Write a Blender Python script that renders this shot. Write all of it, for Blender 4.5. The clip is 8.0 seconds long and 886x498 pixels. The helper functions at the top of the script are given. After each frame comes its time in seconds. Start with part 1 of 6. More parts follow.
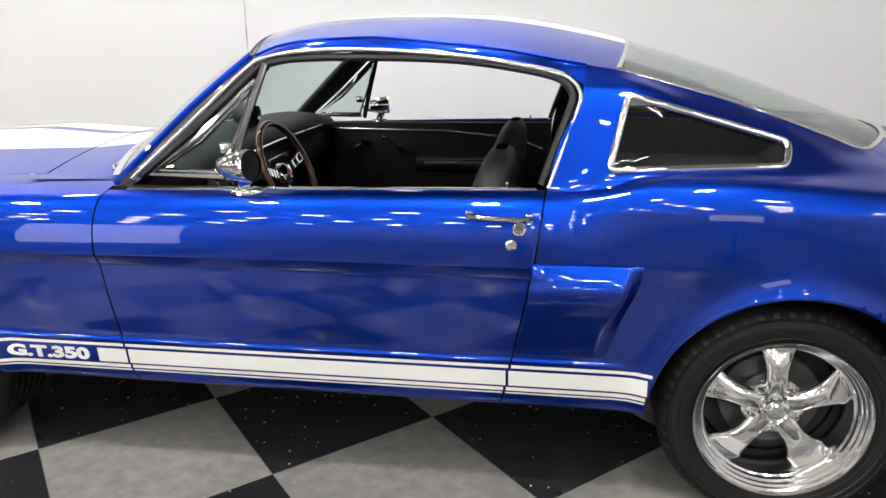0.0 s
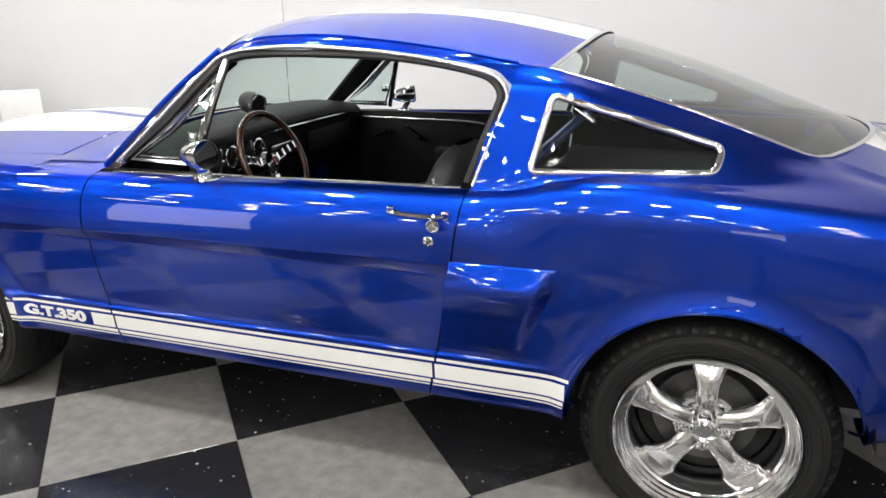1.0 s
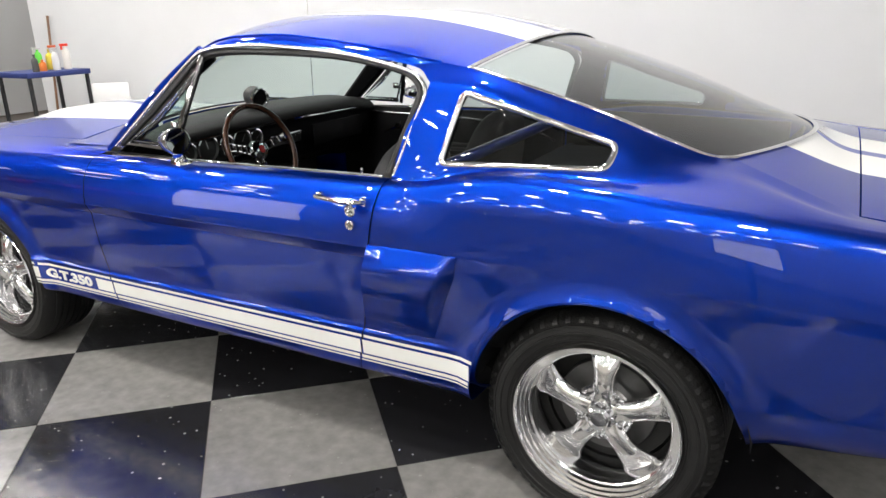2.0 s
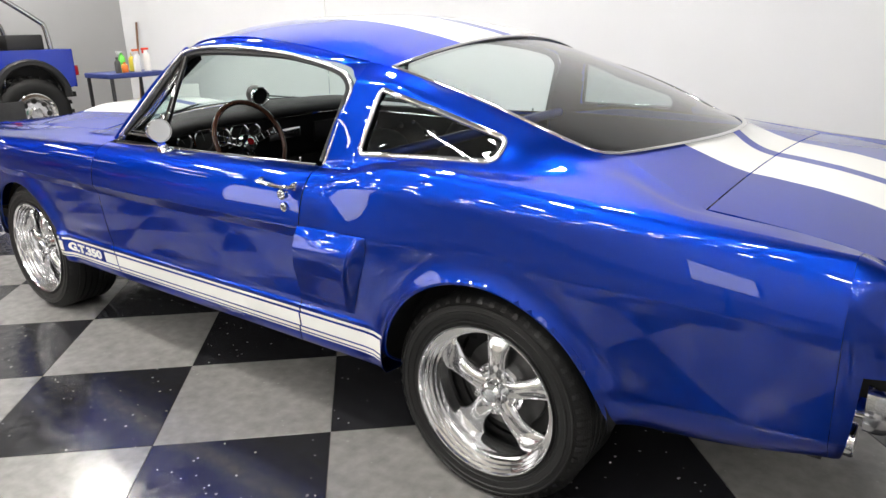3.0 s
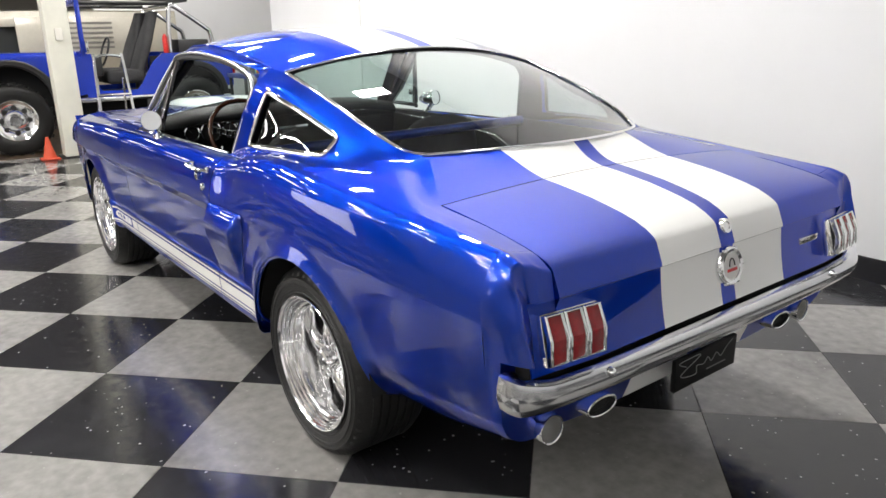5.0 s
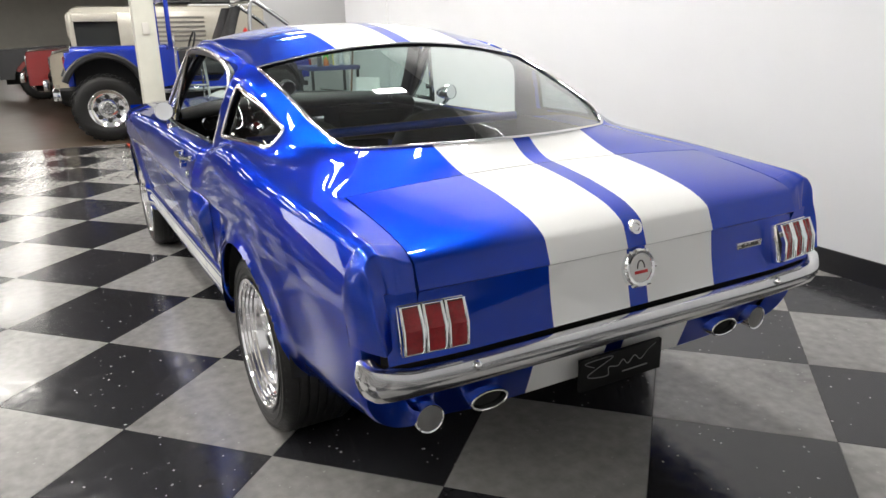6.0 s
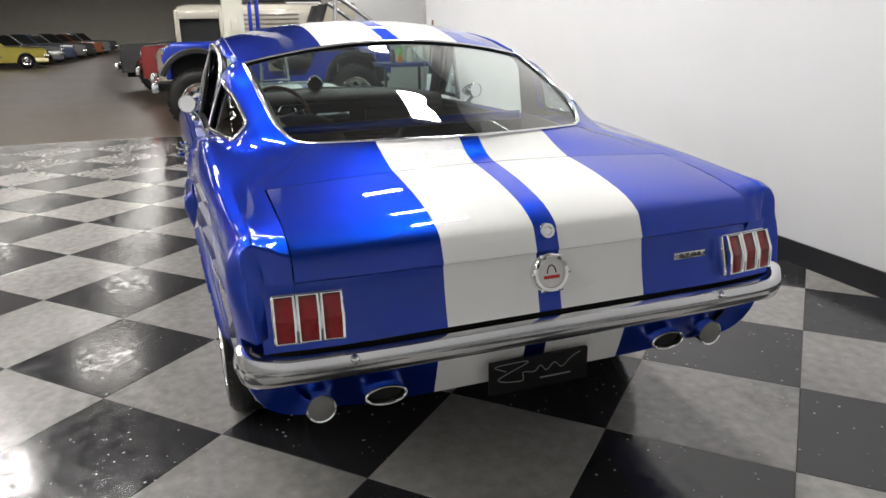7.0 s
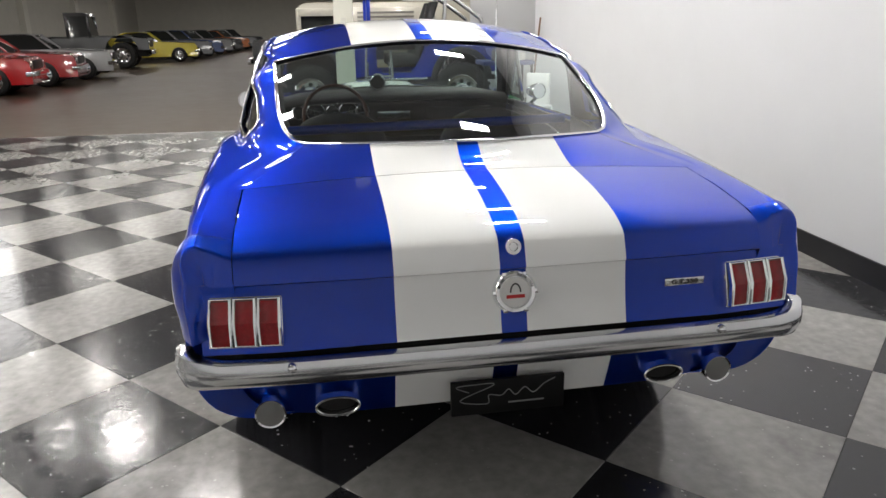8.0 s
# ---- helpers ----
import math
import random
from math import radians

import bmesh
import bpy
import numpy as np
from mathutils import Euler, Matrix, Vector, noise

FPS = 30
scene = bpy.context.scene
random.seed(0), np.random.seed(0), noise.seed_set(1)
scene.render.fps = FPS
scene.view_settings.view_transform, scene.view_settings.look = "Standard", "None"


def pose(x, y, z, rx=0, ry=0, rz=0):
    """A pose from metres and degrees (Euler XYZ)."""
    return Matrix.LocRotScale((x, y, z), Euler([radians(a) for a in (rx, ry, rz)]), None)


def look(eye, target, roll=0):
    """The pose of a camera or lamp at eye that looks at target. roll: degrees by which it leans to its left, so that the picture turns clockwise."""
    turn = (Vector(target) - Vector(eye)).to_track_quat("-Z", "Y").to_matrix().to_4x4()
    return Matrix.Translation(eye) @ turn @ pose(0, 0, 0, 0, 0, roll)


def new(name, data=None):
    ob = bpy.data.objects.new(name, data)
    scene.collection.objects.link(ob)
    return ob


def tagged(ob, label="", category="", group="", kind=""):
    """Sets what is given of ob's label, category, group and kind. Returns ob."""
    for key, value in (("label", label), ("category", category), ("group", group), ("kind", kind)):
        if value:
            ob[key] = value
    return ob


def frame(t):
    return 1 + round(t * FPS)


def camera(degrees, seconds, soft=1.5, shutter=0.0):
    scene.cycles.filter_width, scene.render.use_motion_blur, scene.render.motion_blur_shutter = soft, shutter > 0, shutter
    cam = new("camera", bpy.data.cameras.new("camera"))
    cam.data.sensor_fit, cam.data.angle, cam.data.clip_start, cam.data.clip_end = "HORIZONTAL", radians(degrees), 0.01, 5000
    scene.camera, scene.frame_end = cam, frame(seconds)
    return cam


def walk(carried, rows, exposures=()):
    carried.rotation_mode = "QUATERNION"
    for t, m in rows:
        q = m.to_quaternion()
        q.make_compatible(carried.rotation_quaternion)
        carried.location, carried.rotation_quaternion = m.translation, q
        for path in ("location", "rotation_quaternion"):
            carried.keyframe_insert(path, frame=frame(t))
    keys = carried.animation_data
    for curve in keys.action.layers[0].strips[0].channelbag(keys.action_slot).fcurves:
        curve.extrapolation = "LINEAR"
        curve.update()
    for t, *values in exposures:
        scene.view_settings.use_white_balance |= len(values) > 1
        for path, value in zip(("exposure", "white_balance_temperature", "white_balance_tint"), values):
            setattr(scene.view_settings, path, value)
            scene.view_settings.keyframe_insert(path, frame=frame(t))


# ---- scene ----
import numpy as np

cam = camera(63.5, 8.0)
PATH = [
    (0, (0.736, -2.679, 1.357), (0.425, -0.794, 0.767), -1.1),
    (0.5, (1.015, -2.634, 1.377), (0.516, -0.796, 0.766), -1.3),
    (1, (1.29, -2.574, 1.393), (0.631, -0.794, 0.762), -1.4),
    (1.5, (1.559, -2.528, 1.406), (0.769, -0.807, 0.761), -1.6),
    (2.8, (2.276, -2.408, 1.359), (1.164, -0.855, 0.764), -1.2),
    (3, (2.388, -2.37, 1.367), (1.24, -0.847, 0.765), -1.4),
    (3.5, (2.658, -2.283, 1.368), (1.42, -0.83, 0.771), -1.3),
    (4, (2.917, -2.139, 1.37), (1.626, -0.733, 0.771), -1.1),
    (4.5, (3.146, -1.989, 1.378), (1.744, -0.692, 0.784), -0.9),
    (4.7, (3.238, -1.924, 1.367), (1.785, -0.681, 0.783), -0.9),
    (5.8, (3.653, -1.477, 1.372), (2.015, -0.491, 0.785), -1.1),
    (6, (3.717, -1.396, 1.375), (2.051, -0.461, 0.784), -1.1),
    (6.5, (3.861, -1.142, 1.372), (2.13, -0.334, 0.78), -1.2),
    (7, (3.961, -0.909, 1.369), (2.17, -0.245, 0.776), -1.0),
    (7.5, (3.988, -0.675, 1.369), (2.15, -0.156, 0.775), -0.9),
    (8, (3.98, -0.466, 1.371), (2.099, -0.139, 0.776), -0.9),
]
walk(cam, [(t, look(eye, target, roll)) for t, eye, target, roll in PATH],
     exposures=[(0.0, -0.34), (1.5, -0.26), (3.5, -0.16), (4.5, -0.06), (6.0, -0.22), (7.0, -0.36), (8.0, -0.45)])

# ---- world and light ----
BT = radians(-2.2)                      # the building is turned against the car


def bld(x, y, z=0.0):
    """A place given along the building's walls, in world metres."""
    c, s = math.cos(BT), math.sin(BT)
    return Vector((c * x - s * y, s * x + c * y, z))


def bpose(x, y, z=0.0, rz=0.0):
    p = bld(x, y, z)
    return pose(p.x, p.y, p.z, 0, 0, math.degrees(BT) + rz)


world = bpy.data.worlds.new("hall_air")
scene.world = world
world.use_nodes = True
world.node_tree.nodes["Background"].inputs[0].default_value = (0.9, 0.95, 1.0, 1)
world.node_tree.nodes["Background"].inputs[1].default_value = 0.05
LAMP = 265.0                             # emission of the ceiling lamps

# ---- materials ----


def mat(name, base=(0.5, 0.5, 0.5), rough=0.5, metal=0.0, coat=0.0, spec=0.5, var=0.0, scale=20.0, bump=0.0, bscale=60.0, trans=0.0, ior=1.5, emit=0.0, ecol=None, rvar=0.0):
    m = bpy.data.materials.new(name)
    m.use_nodes = True
    nt = m.node_tree
    b = nt.nodes["Principled BSDF"]
    b.inputs["Base Color"].default_value = (*base, 1)
    b.inputs["Roughness"].default_value = rough
    b.inputs["Metallic"].default_value = metal
    b.inputs["Coat Weight"].default_value = coat
    b.inputs["Coat Roughness"].default_value = 0.03
    b.inputs["Specular IOR Level"].default_value = spec
    b.inputs["Transmission Weight"].default_value = trans
    b.inputs["IOR"].default_value = ior
    if emit:
        b.inputs["Emission Color"].default_value = (*(ecol or base), 1)
        b.inputs["Emission Strength"].default_value = emit
    co = nt.nodes.new("ShaderNodeTexCoord")
    if var or rvar:
        n1 = nt.nodes.new("ShaderNodeTexNoise")
        n1.inputs["Scale"].default_value = scale
        n1.inputs["Detail"].default_value = 6
        n2 = nt.nodes.new("ShaderNodeTexNoise")
        n2.inputs["Scale"].default_value = scale * 0.13
        n2.inputs["Detail"].default_value = 3
        for n in (n1, n2):
            nt.links.new(co.outputs["Object"], n.inputs["Vector"])
        add = nt.nodes.new("ShaderNodeMath")
        add.operation = "ADD"
        nt.links.new(n1.outputs["Fac"], add.inputs[0])
        nt.links.new(n2.outputs["Fac"], add.inputs[1])
        if var:
            mr = nt.nodes.new("ShaderNodeMapRange")
            mr.inputs["From Min"].default_value, mr.inputs["From Max"].default_value = 0.6, 1.4
            mr.inputs["To Min"].default_value, mr.inputs["To Max"].default_value = 1 - var, 1 + var
            nt.links.new(add.outputs[0], mr.inputs["Value"])
            mx = nt.nodes.new("ShaderNodeMix")
            mx.data_type, mx.blend_type = "RGBA", "MULTIPLY"
            mx.inputs[0].default_value = 1
            mx.inputs[6].default_value = (*base, 1)
            nt.links.new(mr.outputs[0], mx.inputs[7])
            nt.links.new(mx.outputs[2], b.inputs["Base Color"])
        if rvar:
            mr = nt.nodes.new("ShaderNodeMapRange")
            mr.inputs["From Min"].default_value, mr.inputs["From Max"].default_value = 0.6, 1.4
            mr.inputs["To Min"].default_value, mr.inputs["To Max"].default_value = max(0.02, rough - rvar), rough + rvar
            nt.links.new(add.outputs[0], mr.inputs["Value"])
            nt.links.new(mr.outputs[0], b.inputs["Roughness"])
    if bump:
        n3 = nt.nodes.new("ShaderNodeTexNoise")
        n3.inputs["Scale"].default_value = bscale
        n3.inputs["Detail"].default_value = 4
        nt.links.new(co.outputs["Object"], n3.inputs["Vector"])
        bp = nt.nodes.new("ShaderNodeBump")
        bp.inputs["Strength"].default_value = bump
        bp.inputs["Distance"].default_value = 0.01
        nt.links.new(n3.outputs["Fac"], bp.inputs["Height"])
        nt.links.new(bp.outputs[0], b.inputs["Normal"])
    return m


BLUE, WHITE = (0.001, 0.034, 0.37), (0.86, 0.865, 0.85)


def paint(name, striped):
    """Blue metallic paint under clear lacquer; striped: with the two white bands along the car's middle."""
    m = mat(name, BLUE, 0.36, 0.97, 1.0, 0.15)
    nt = m.node_tree
    b = nt.nodes["Principled BSDF"]
    b.inputs["Coat Roughness"].default_value = 0.012
    b.inputs["Specular Tint"].default_value = (0.30, 0.42, 0.85, 1)
    co = nt.nodes.new("ShaderNodeTexCoord")
    fl = nt.nodes.new("ShaderNodeTexNoise")
    fl.inputs["Scale"].default_value, fl.inputs["Detail"].default_value = 900, 2
    nt.links.new(co.outputs["Object"], fl.inputs["Vector"])
    mr = nt.nodes.new("ShaderNodeMapRange")
    mr.inputs["To Min"].default_value, mr.inputs["To Max"].default_value = 0.8, 1.25
    nt.links.new(fl.outputs["Fac"], mr.inputs["Value"])
    mu = nt.nodes.new("ShaderNodeMix")
    mu.data_type, mu.blend_type = "RGBA", "MULTIPLY"
    mu.inputs[0].default_value = 1
    mu.inputs[6].default_value = (*BLUE, 1)
    nt.links.new(mr.outputs[0], mu.inputs[7])
    wav = nt.nodes.new("ShaderNodeTexNoise")
    wav.inputs["Scale"].default_value = 160
    nt.links.new(co.outputs["Object"], wav.inputs["Vector"])
    bp = nt.nodes.new("ShaderNodeBump")
    bp.inputs["Strength"].default_value, bp.inputs["Distance"].default_value = 0.004, 0.004
    nt.links.new(wav.outputs["Fac"], bp.inputs["Height"])
    nt.links.new(bp.outputs[0], b.inputs["Coat Normal"])
    if not striped:
        nt.links.new(mu.outputs[2], b.inputs["Base Color"])
        return m
    sep = nt.nodes.new("ShaderNodeSeparateXYZ")
    nt.links.new(co.outputs["Object"], sep.inputs[0])
    ab = nt.nodes.new("ShaderNodeMath")
    ab.operation = "ABSOLUTE"
    nt.links.new(sep.outputs["Y"], ab.inputs[0])
    g = nt.nodes.new("ShaderNodeMath")
    g.operation = "SUBTRACT"
    g.inputs[1].default_value = 0.168
    nt.links.new(ab.outputs[0], g.inputs[0])
    a2 = nt.nodes.new("ShaderNodeMath")
    a2.operation = "ABSOLUTE"
    nt.links.new(g.outputs[0], a2.inputs[0])
    lt = nt.nodes.new("ShaderNodeMath")
    lt.operation = "LESS_THAN"
    lt.inputs[1].default_value = 0.134
    nt.links.new(a2.outputs[0], lt.inputs[0])
    mx = nt.nodes.new("ShaderNodeMix")
    mx.data_type = "RGBA"
    nt.links.new(lt.outputs[0], mx.inputs[0])
    nt.links.new(mu.outputs[2], mx.inputs[6])
    mx.inputs[7].default_value = (*WHITE, 1)
    nt.links.new(mx.outputs[2], b.inputs["Base Color"])
    mm = nt.nodes.new("ShaderNodeMath")
    mm.operation, mm.use_clamp = "MULTIPLY_ADD", True
    mm.inputs[1].default_value, mm.inputs[2].default_value = -0.97, 0.97
    nt.links.new(lt.outputs[0], mm.inputs[0])
    nt.links.new(mm.outputs[0], b.inputs["Metallic"])
    return m


def glass(name, tint, gloss=1.0):
    """Thin sheet glass: see-through with a reflecting surface."""
    m = bpy.data.materials.new(name)
    m.use_nodes = True
    nt = m.node_tree
    nt.nodes.clear()
    out = nt.nodes.new("ShaderNodeOutputMaterial")
    mix = nt.nodes.new("ShaderNodeMixShader")
    tr = nt.nodes.new("ShaderNodeBsdfTransparent")
    tr.inputs[0].default_value = (*tint, 1)
    gl = nt.nodes.new("ShaderNodeBsdfGlossy")
    gl.inputs["Roughness"].default_value = 0.01
    gl.inputs["Color"].default_value = (gloss, gloss, gloss, 1)
    fr = nt.nodes.new("ShaderNodeLayerWeight")
    fr.inputs[0].default_value = 0.5
    pw = nt.nodes.new("ShaderNodeMath")
    pw.operation = "POWER"
    pw.inputs[1].default_value = 4.2
    nt.links.new(fr.outputs["Facing"], pw.inputs[0])
    ma = nt.nodes.new("ShaderNodeMath")
    ma.operation = "MULTIPLY_ADD"
    ma.inputs[1].default_value, ma.inputs[2].default_value = 0.93, 0.07
    nt.links.new(pw.outputs[0], ma.inputs[0])
    nt.links.new(ma.outputs[0], mix.inputs[0])
    nt.links.new(tr.outputs[0], mix.inputs[1])
    nt.links.new(gl.outputs[0], mix.inputs[2])
    nt.links.new(mix.outputs[0], out.inputs[0])
    return m


M_PAINT = paint("blue_metallic_paint", False)
M_STRIPE = paint("blue_paint_with_white_bands", True)
M_WHITE = mat("white_paint", WHITE, 0.3, 0, 0.6, var=0.02)
M_CHROME = mat("chrome", (0.86, 0.87, 0.88), 0.06, 1.0, rvar=0.03, scale=8)
M_SATIN = mat("bright_anodised_trim", (0.84, 0.84, 0.85), 0.25, 1.0)
M_POLISH = mat("polished_aluminium", (0.95, 0.95, 0.96), 0.11, 1.0, rvar=0.05, scale=14, bump=0.06, bscale=26)
M_BRUSH = mat("brushed_bumper_chrome", (0.72, 0.73, 0.75), 0.14, 1.0, rvar=0.04, scale=6)
M_RUBBER = mat("tyre_rubber", (0.010, 0.010, 0.010), 0.46, 0, spec=0.35, var=0.25, scale=40, bump=0.15, bscale=180)
M_TRIM = mat("black_trim", (0.012, 0.012, 0.013), 0.45, var=0.2, scale=60, bump=0.08, bscale=250)
M_VINYL = mat("black_vinyl", (0.007, 0.007, 0.008), 0.50, spec=0.15, var=0.2, scale=30, bump=0.12, bscale=300)
M_CLOTH = mat("charcoal_seat_cloth", (0.030, 0.030, 0.033), 0.6, spec=0.3, var=0.35, scale=25, bump=0.2, bscale=260)
M_CARPET = mat("black_carpet", (0.014, 0.014, 0.015), 0.95, var=0.4, scale=200, bump=0.5, bscale=500)
M_DARK = mat("underbody_black", (0.008, 0.008, 0.008), 0.8, var=0.3, scale=20)
M_WOOD = mat("wheel_rim_wood", (0.055, 0.02, 0.011), 0.25, 0, 0.5, var=0.4, scale=50)
M_RED = mat("red_lens", (0.27, 0.004, 0.008), 0.18, 0, 0.4, 0.4, var=0.25, scale=120, bump=0.25, bscale=260)
M_LENSW = mat("clear_lens", (0.20, 0.20, 0.195), 0.3, 0, 0.0, bump=0.3, bscale=300)
M_GLASS = glass("window_glass", (0.68, 0.79, 0.76))
M_GLASST = glass("tinted_glass", (0.50, 0.56, 0.55))
M_DISC = mat("brake_iron", (0.10, 0.10, 0.10), 0.45, 0.8, var=0.3, scale=30)
M_GAUGE = mat("gauge_face", (0.01, 0.01, 0.01), 0.3)
M_MIRROR = mat("mirror_glass", (0.92, 0.93, 0.94), 0.02, 1.0)

M_WALL = mat("white_painted_wall", (0.66, 0.665, 0.68), 0.55, var=0.025, scale=3, bump=0.03, bscale=40)
M_WALL2 = mat("grey_hall_wall", (0.62, 0.60, 0.55), 0.7, var=0.06, scale=2, bump=0.04, bscale=30)
M_WALLF = mat("pale_hall_wall", (0.72, 0.70, 0.64), 0.7, var=0.06, scale=2, bump=0.04, bscale=30)
M_BASE = mat("black_baseboard", (0.012, 0.012, 0.014), 0.45, var=0.2, scale=15)
M_CONC = mat("brown_polished_concrete", (0.058, 0.040, 0.026), 0.34, var=0.15, scale=3.5, rvar=0.03)
M_CEIL = mat("ceiling_grey", (0.26, 0.26, 0.26), 0.8, var=0.05, scale=2)
M_COL = mat("cream_column_paint", (0.66, 0.65, 0.57), 0.5, var=0.08, scale=6)
M_LAMP = mat("lamp_diffuser", (0.9, 0.9, 0.9), 0.5, emit=LAMP, ecol=(1.0, 0.97, 0.92))
M_LAMPS = mat("tube_diffuser", (0.9, 0.9, 0.9), 0.5, emit=200.0, ecol=(1.0, 0.97, 0.92))
M_LAMPH = mat("hall_lamp_diffuser", (0.9, 0.9, 0.9), 0.5, emit=24.0, ecol=(1.0, 0.96, 0.9))
M_PANEL = mat("panel_diffuser", (0.9, 0.9, 0.9), 0.5, emit=3.6, ecol=(1.0, 0.98, 0.96))
M_LAMPF = mat("lamp_housing", (0.7, 0.7, 0.7), 0.4, var=0.05)


def tile_mat(name, base, specks, rough):
    """Vinyl floor tile with pale chips, a little different on each tile."""
    m = mat(name, base, rough)
    nt = m.node_tree
    b = nt.nodes["Principled BSDF"]
    geo = nt.nodes.new("ShaderNodeNewGeometry")
    inf = nt.nodes.new("ShaderNodeObjectInfo")
    vo = nt.nodes.new("ShaderNodeTexVoronoi")
    vo.inputs["Scale"].default_value = 38
    nt.links.new(geo.outputs["Position"], vo.inputs["Vector"])
    n1 = nt.nodes.new("ShaderNodeTexNoise")
    n1.inputs["Scale"].default_value, n1.inputs["Detail"].default_value = 20, 9
    nt.links.new(geo.outputs["Position"], n1.inputs["Vector"])
    n2 = nt.nodes.new("ShaderNodeTexNoise")
    n2.inputs["Scale"].default_value, n2.inputs["Detail"].default_value = 1.3, 5
    nt.links.new(geo.outputs["Position"], n2.inputs["Vector"])
    sep = nt.nodes.new("ShaderNodeSeparateColor")
    nt.links.new(vo.outputs["Color"], sep.inputs[0])
    rad = nt.nodes.new("ShaderNodeMath")           # only some cells hold a chip, of its own size
    rad.operation = "MULTIPLY_ADD"
    rad.inputs[1].default_value, rad.inputs[2].default_value = 0.43, -0.24
    nt.links.new(sep.outputs[0], rad.inputs[0])
    wob = nt.nodes.new("ShaderNodeTexNoise")
    wob.inputs["Scale"].default_value = 120
    nt.links.new(geo.outputs["Position"], wob.inputs["Vector"])
    dst = nt.nodes.new("ShaderNodeMath")
    dst.operation = "MULTIPLY_ADD"
    dst.inputs[1].default_value, dst.inputs[2].default_value = 0.28, -0.14
    nt.links.new(wob.outputs["Fac"], dst.inputs[0])
    sm = nt.nodes.new("ShaderNodeMath")
    nt.links.new(vo.outputs["Distance"], sm.inputs[0])
    nt.links.new(dst.outputs[0], sm.inputs[1])
    lt = nt.nodes.new("ShaderNodeMath")
    lt.operation = "LESS_THAN"
    nt.links.new(sm.outputs[0], lt.inputs[0])
    nt.links.new(rad.outputs[0], lt.inputs[1])
    ad = nt.nodes.new("ShaderNodeMath")
    nt.links.new(n1.outputs["Fac"], ad.inputs[0])
    nt.links.new(n2.outputs["Fac"], ad.inputs[1])
    ad2 = nt.nodes.new("ShaderNodeMath")
    ad2.operation = "MULTIPLY_ADD"
    ad2.inputs[1].default_value = 0.25
    nt.links.new(inf.outputs["Random"], ad2.inputs[0])
    nt.links.new(ad.outputs[0], ad2.inputs[2])
    mr = nt.nodes.new("ShaderNodeMapRange")
    mr.inputs["From Min"].default_value, mr.inputs["From Max"].default_value = 0.7, 1.55
    mr.inputs["To Min"].default_value, mr.inputs["To Max"].default_value = 0.64, 1.30
    nt.links.new(ad2.outputs[0], mr.inputs["Value"])
    mu = nt.nodes.new("ShaderNodeMix")
    mu.data_type, mu.blend_type = "RGBA", "MULTIPLY"
    mu.inputs[0].default_value = 1
    mu.inputs[6].default_value = (*base, 1)
    nt.links.new(mr.outputs[0], mu.inputs[7])
    mx = nt.nodes.new("ShaderNodeMix")
    mx.data_type = "RGBA"
    mx.inputs[7].default_value = (*specks, 1)
    nt.links.new(lt.outputs[0], mx.inputs[0])
    nt.links.new(mu.outputs[2], mx.inputs[6])
    nt.links.new(mx.outputs[2], b.inputs["Base Color"])
    rr = nt.nodes.new("ShaderNodeMapRange")
    rr.inputs["From Min"].default_value, rr.inputs["From Max"].default_value = 0.35, 0.7
    rr.inputs["To Min"].default_value, rr.inputs["To Max"].default_value = rough - 0.05, rough + 0.1
    nt.links.new(n1.outputs["Fac"], rr.inputs["Value"])
    nt.links.new(rr.outputs[0], b.inputs["Roughness"])
    bp = nt.nodes.new("ShaderNodeBump")
    bp.inputs["Strength"].default_value, bp.inputs["Distance"].default_value = 0.018, 0.004
    nt.links.new(n1.outputs["Fac"], bp.inputs["Height"])
    nt.links.new(bp.outputs[0], b.inputs["Normal"])
    return m


M_TILE_L = tile_mat("grey_vinyl_tile", (0.24, 0.234, 0.225), (0.30, 0.295, 0.285), 0.15)
M_TILE_D = tile_mat("charcoal_vinyl_tile", (0.021, 0.021, 0.024), (0.32, 0.32, 0.32), 0.15)
M_GROUT = mat("tile_bed", (0.05, 0.048, 0.045), 0.7, var=0.2, scale=10)

# ---- mesh helpers ----


def mesh_ob(name, verts, faces, material, parent=None, label="", sharp=40.0):
    me = bpy.data.meshes.new(name)
    me.from_pydata([tuple(v) for v in verts], [], faces)
    me.validate()
    bm = bmesh.new()
    bm.from_mesh(me)
    bmesh.ops.remove_doubles(bm, verts=bm.verts, dist=1e-5)
    bmesh.ops.recalc_face_normals(bm, faces=bm.faces)
    for f in bm.faces:
        f.smooth = True
    lim = radians(sharp)
    for e in bm.edges:
        if len(e.link_faces) == 2 and e.calc_face_angle(0) > lim:
            e.smooth = False
    bm.to_mesh(me)
    bm.free()
    me.materials.append(material)
    ob = new(name, me)
    if parent is not None:
        ob.parent = parent
    if label:
        ob["label"] = label
    return ob


def part(name, bm, material, parent, label="", sharp=40.0):
    vs = [v.co.copy() for v in bm.verts]
    bm.verts.index_update()
    fs = [[v.index for v in f.verts] for f in bm.faces]
    bm.free()
    return mesh_ob(name, vs, fs, material, parent, label, sharp)


def empty(name, label, category, group="", m=None):
    ob = new(name)
    ob.empty_display_size = 0.2
    if m is not None:
        ob.matrix_basis = m
    return tagged(ob, label, category, group)


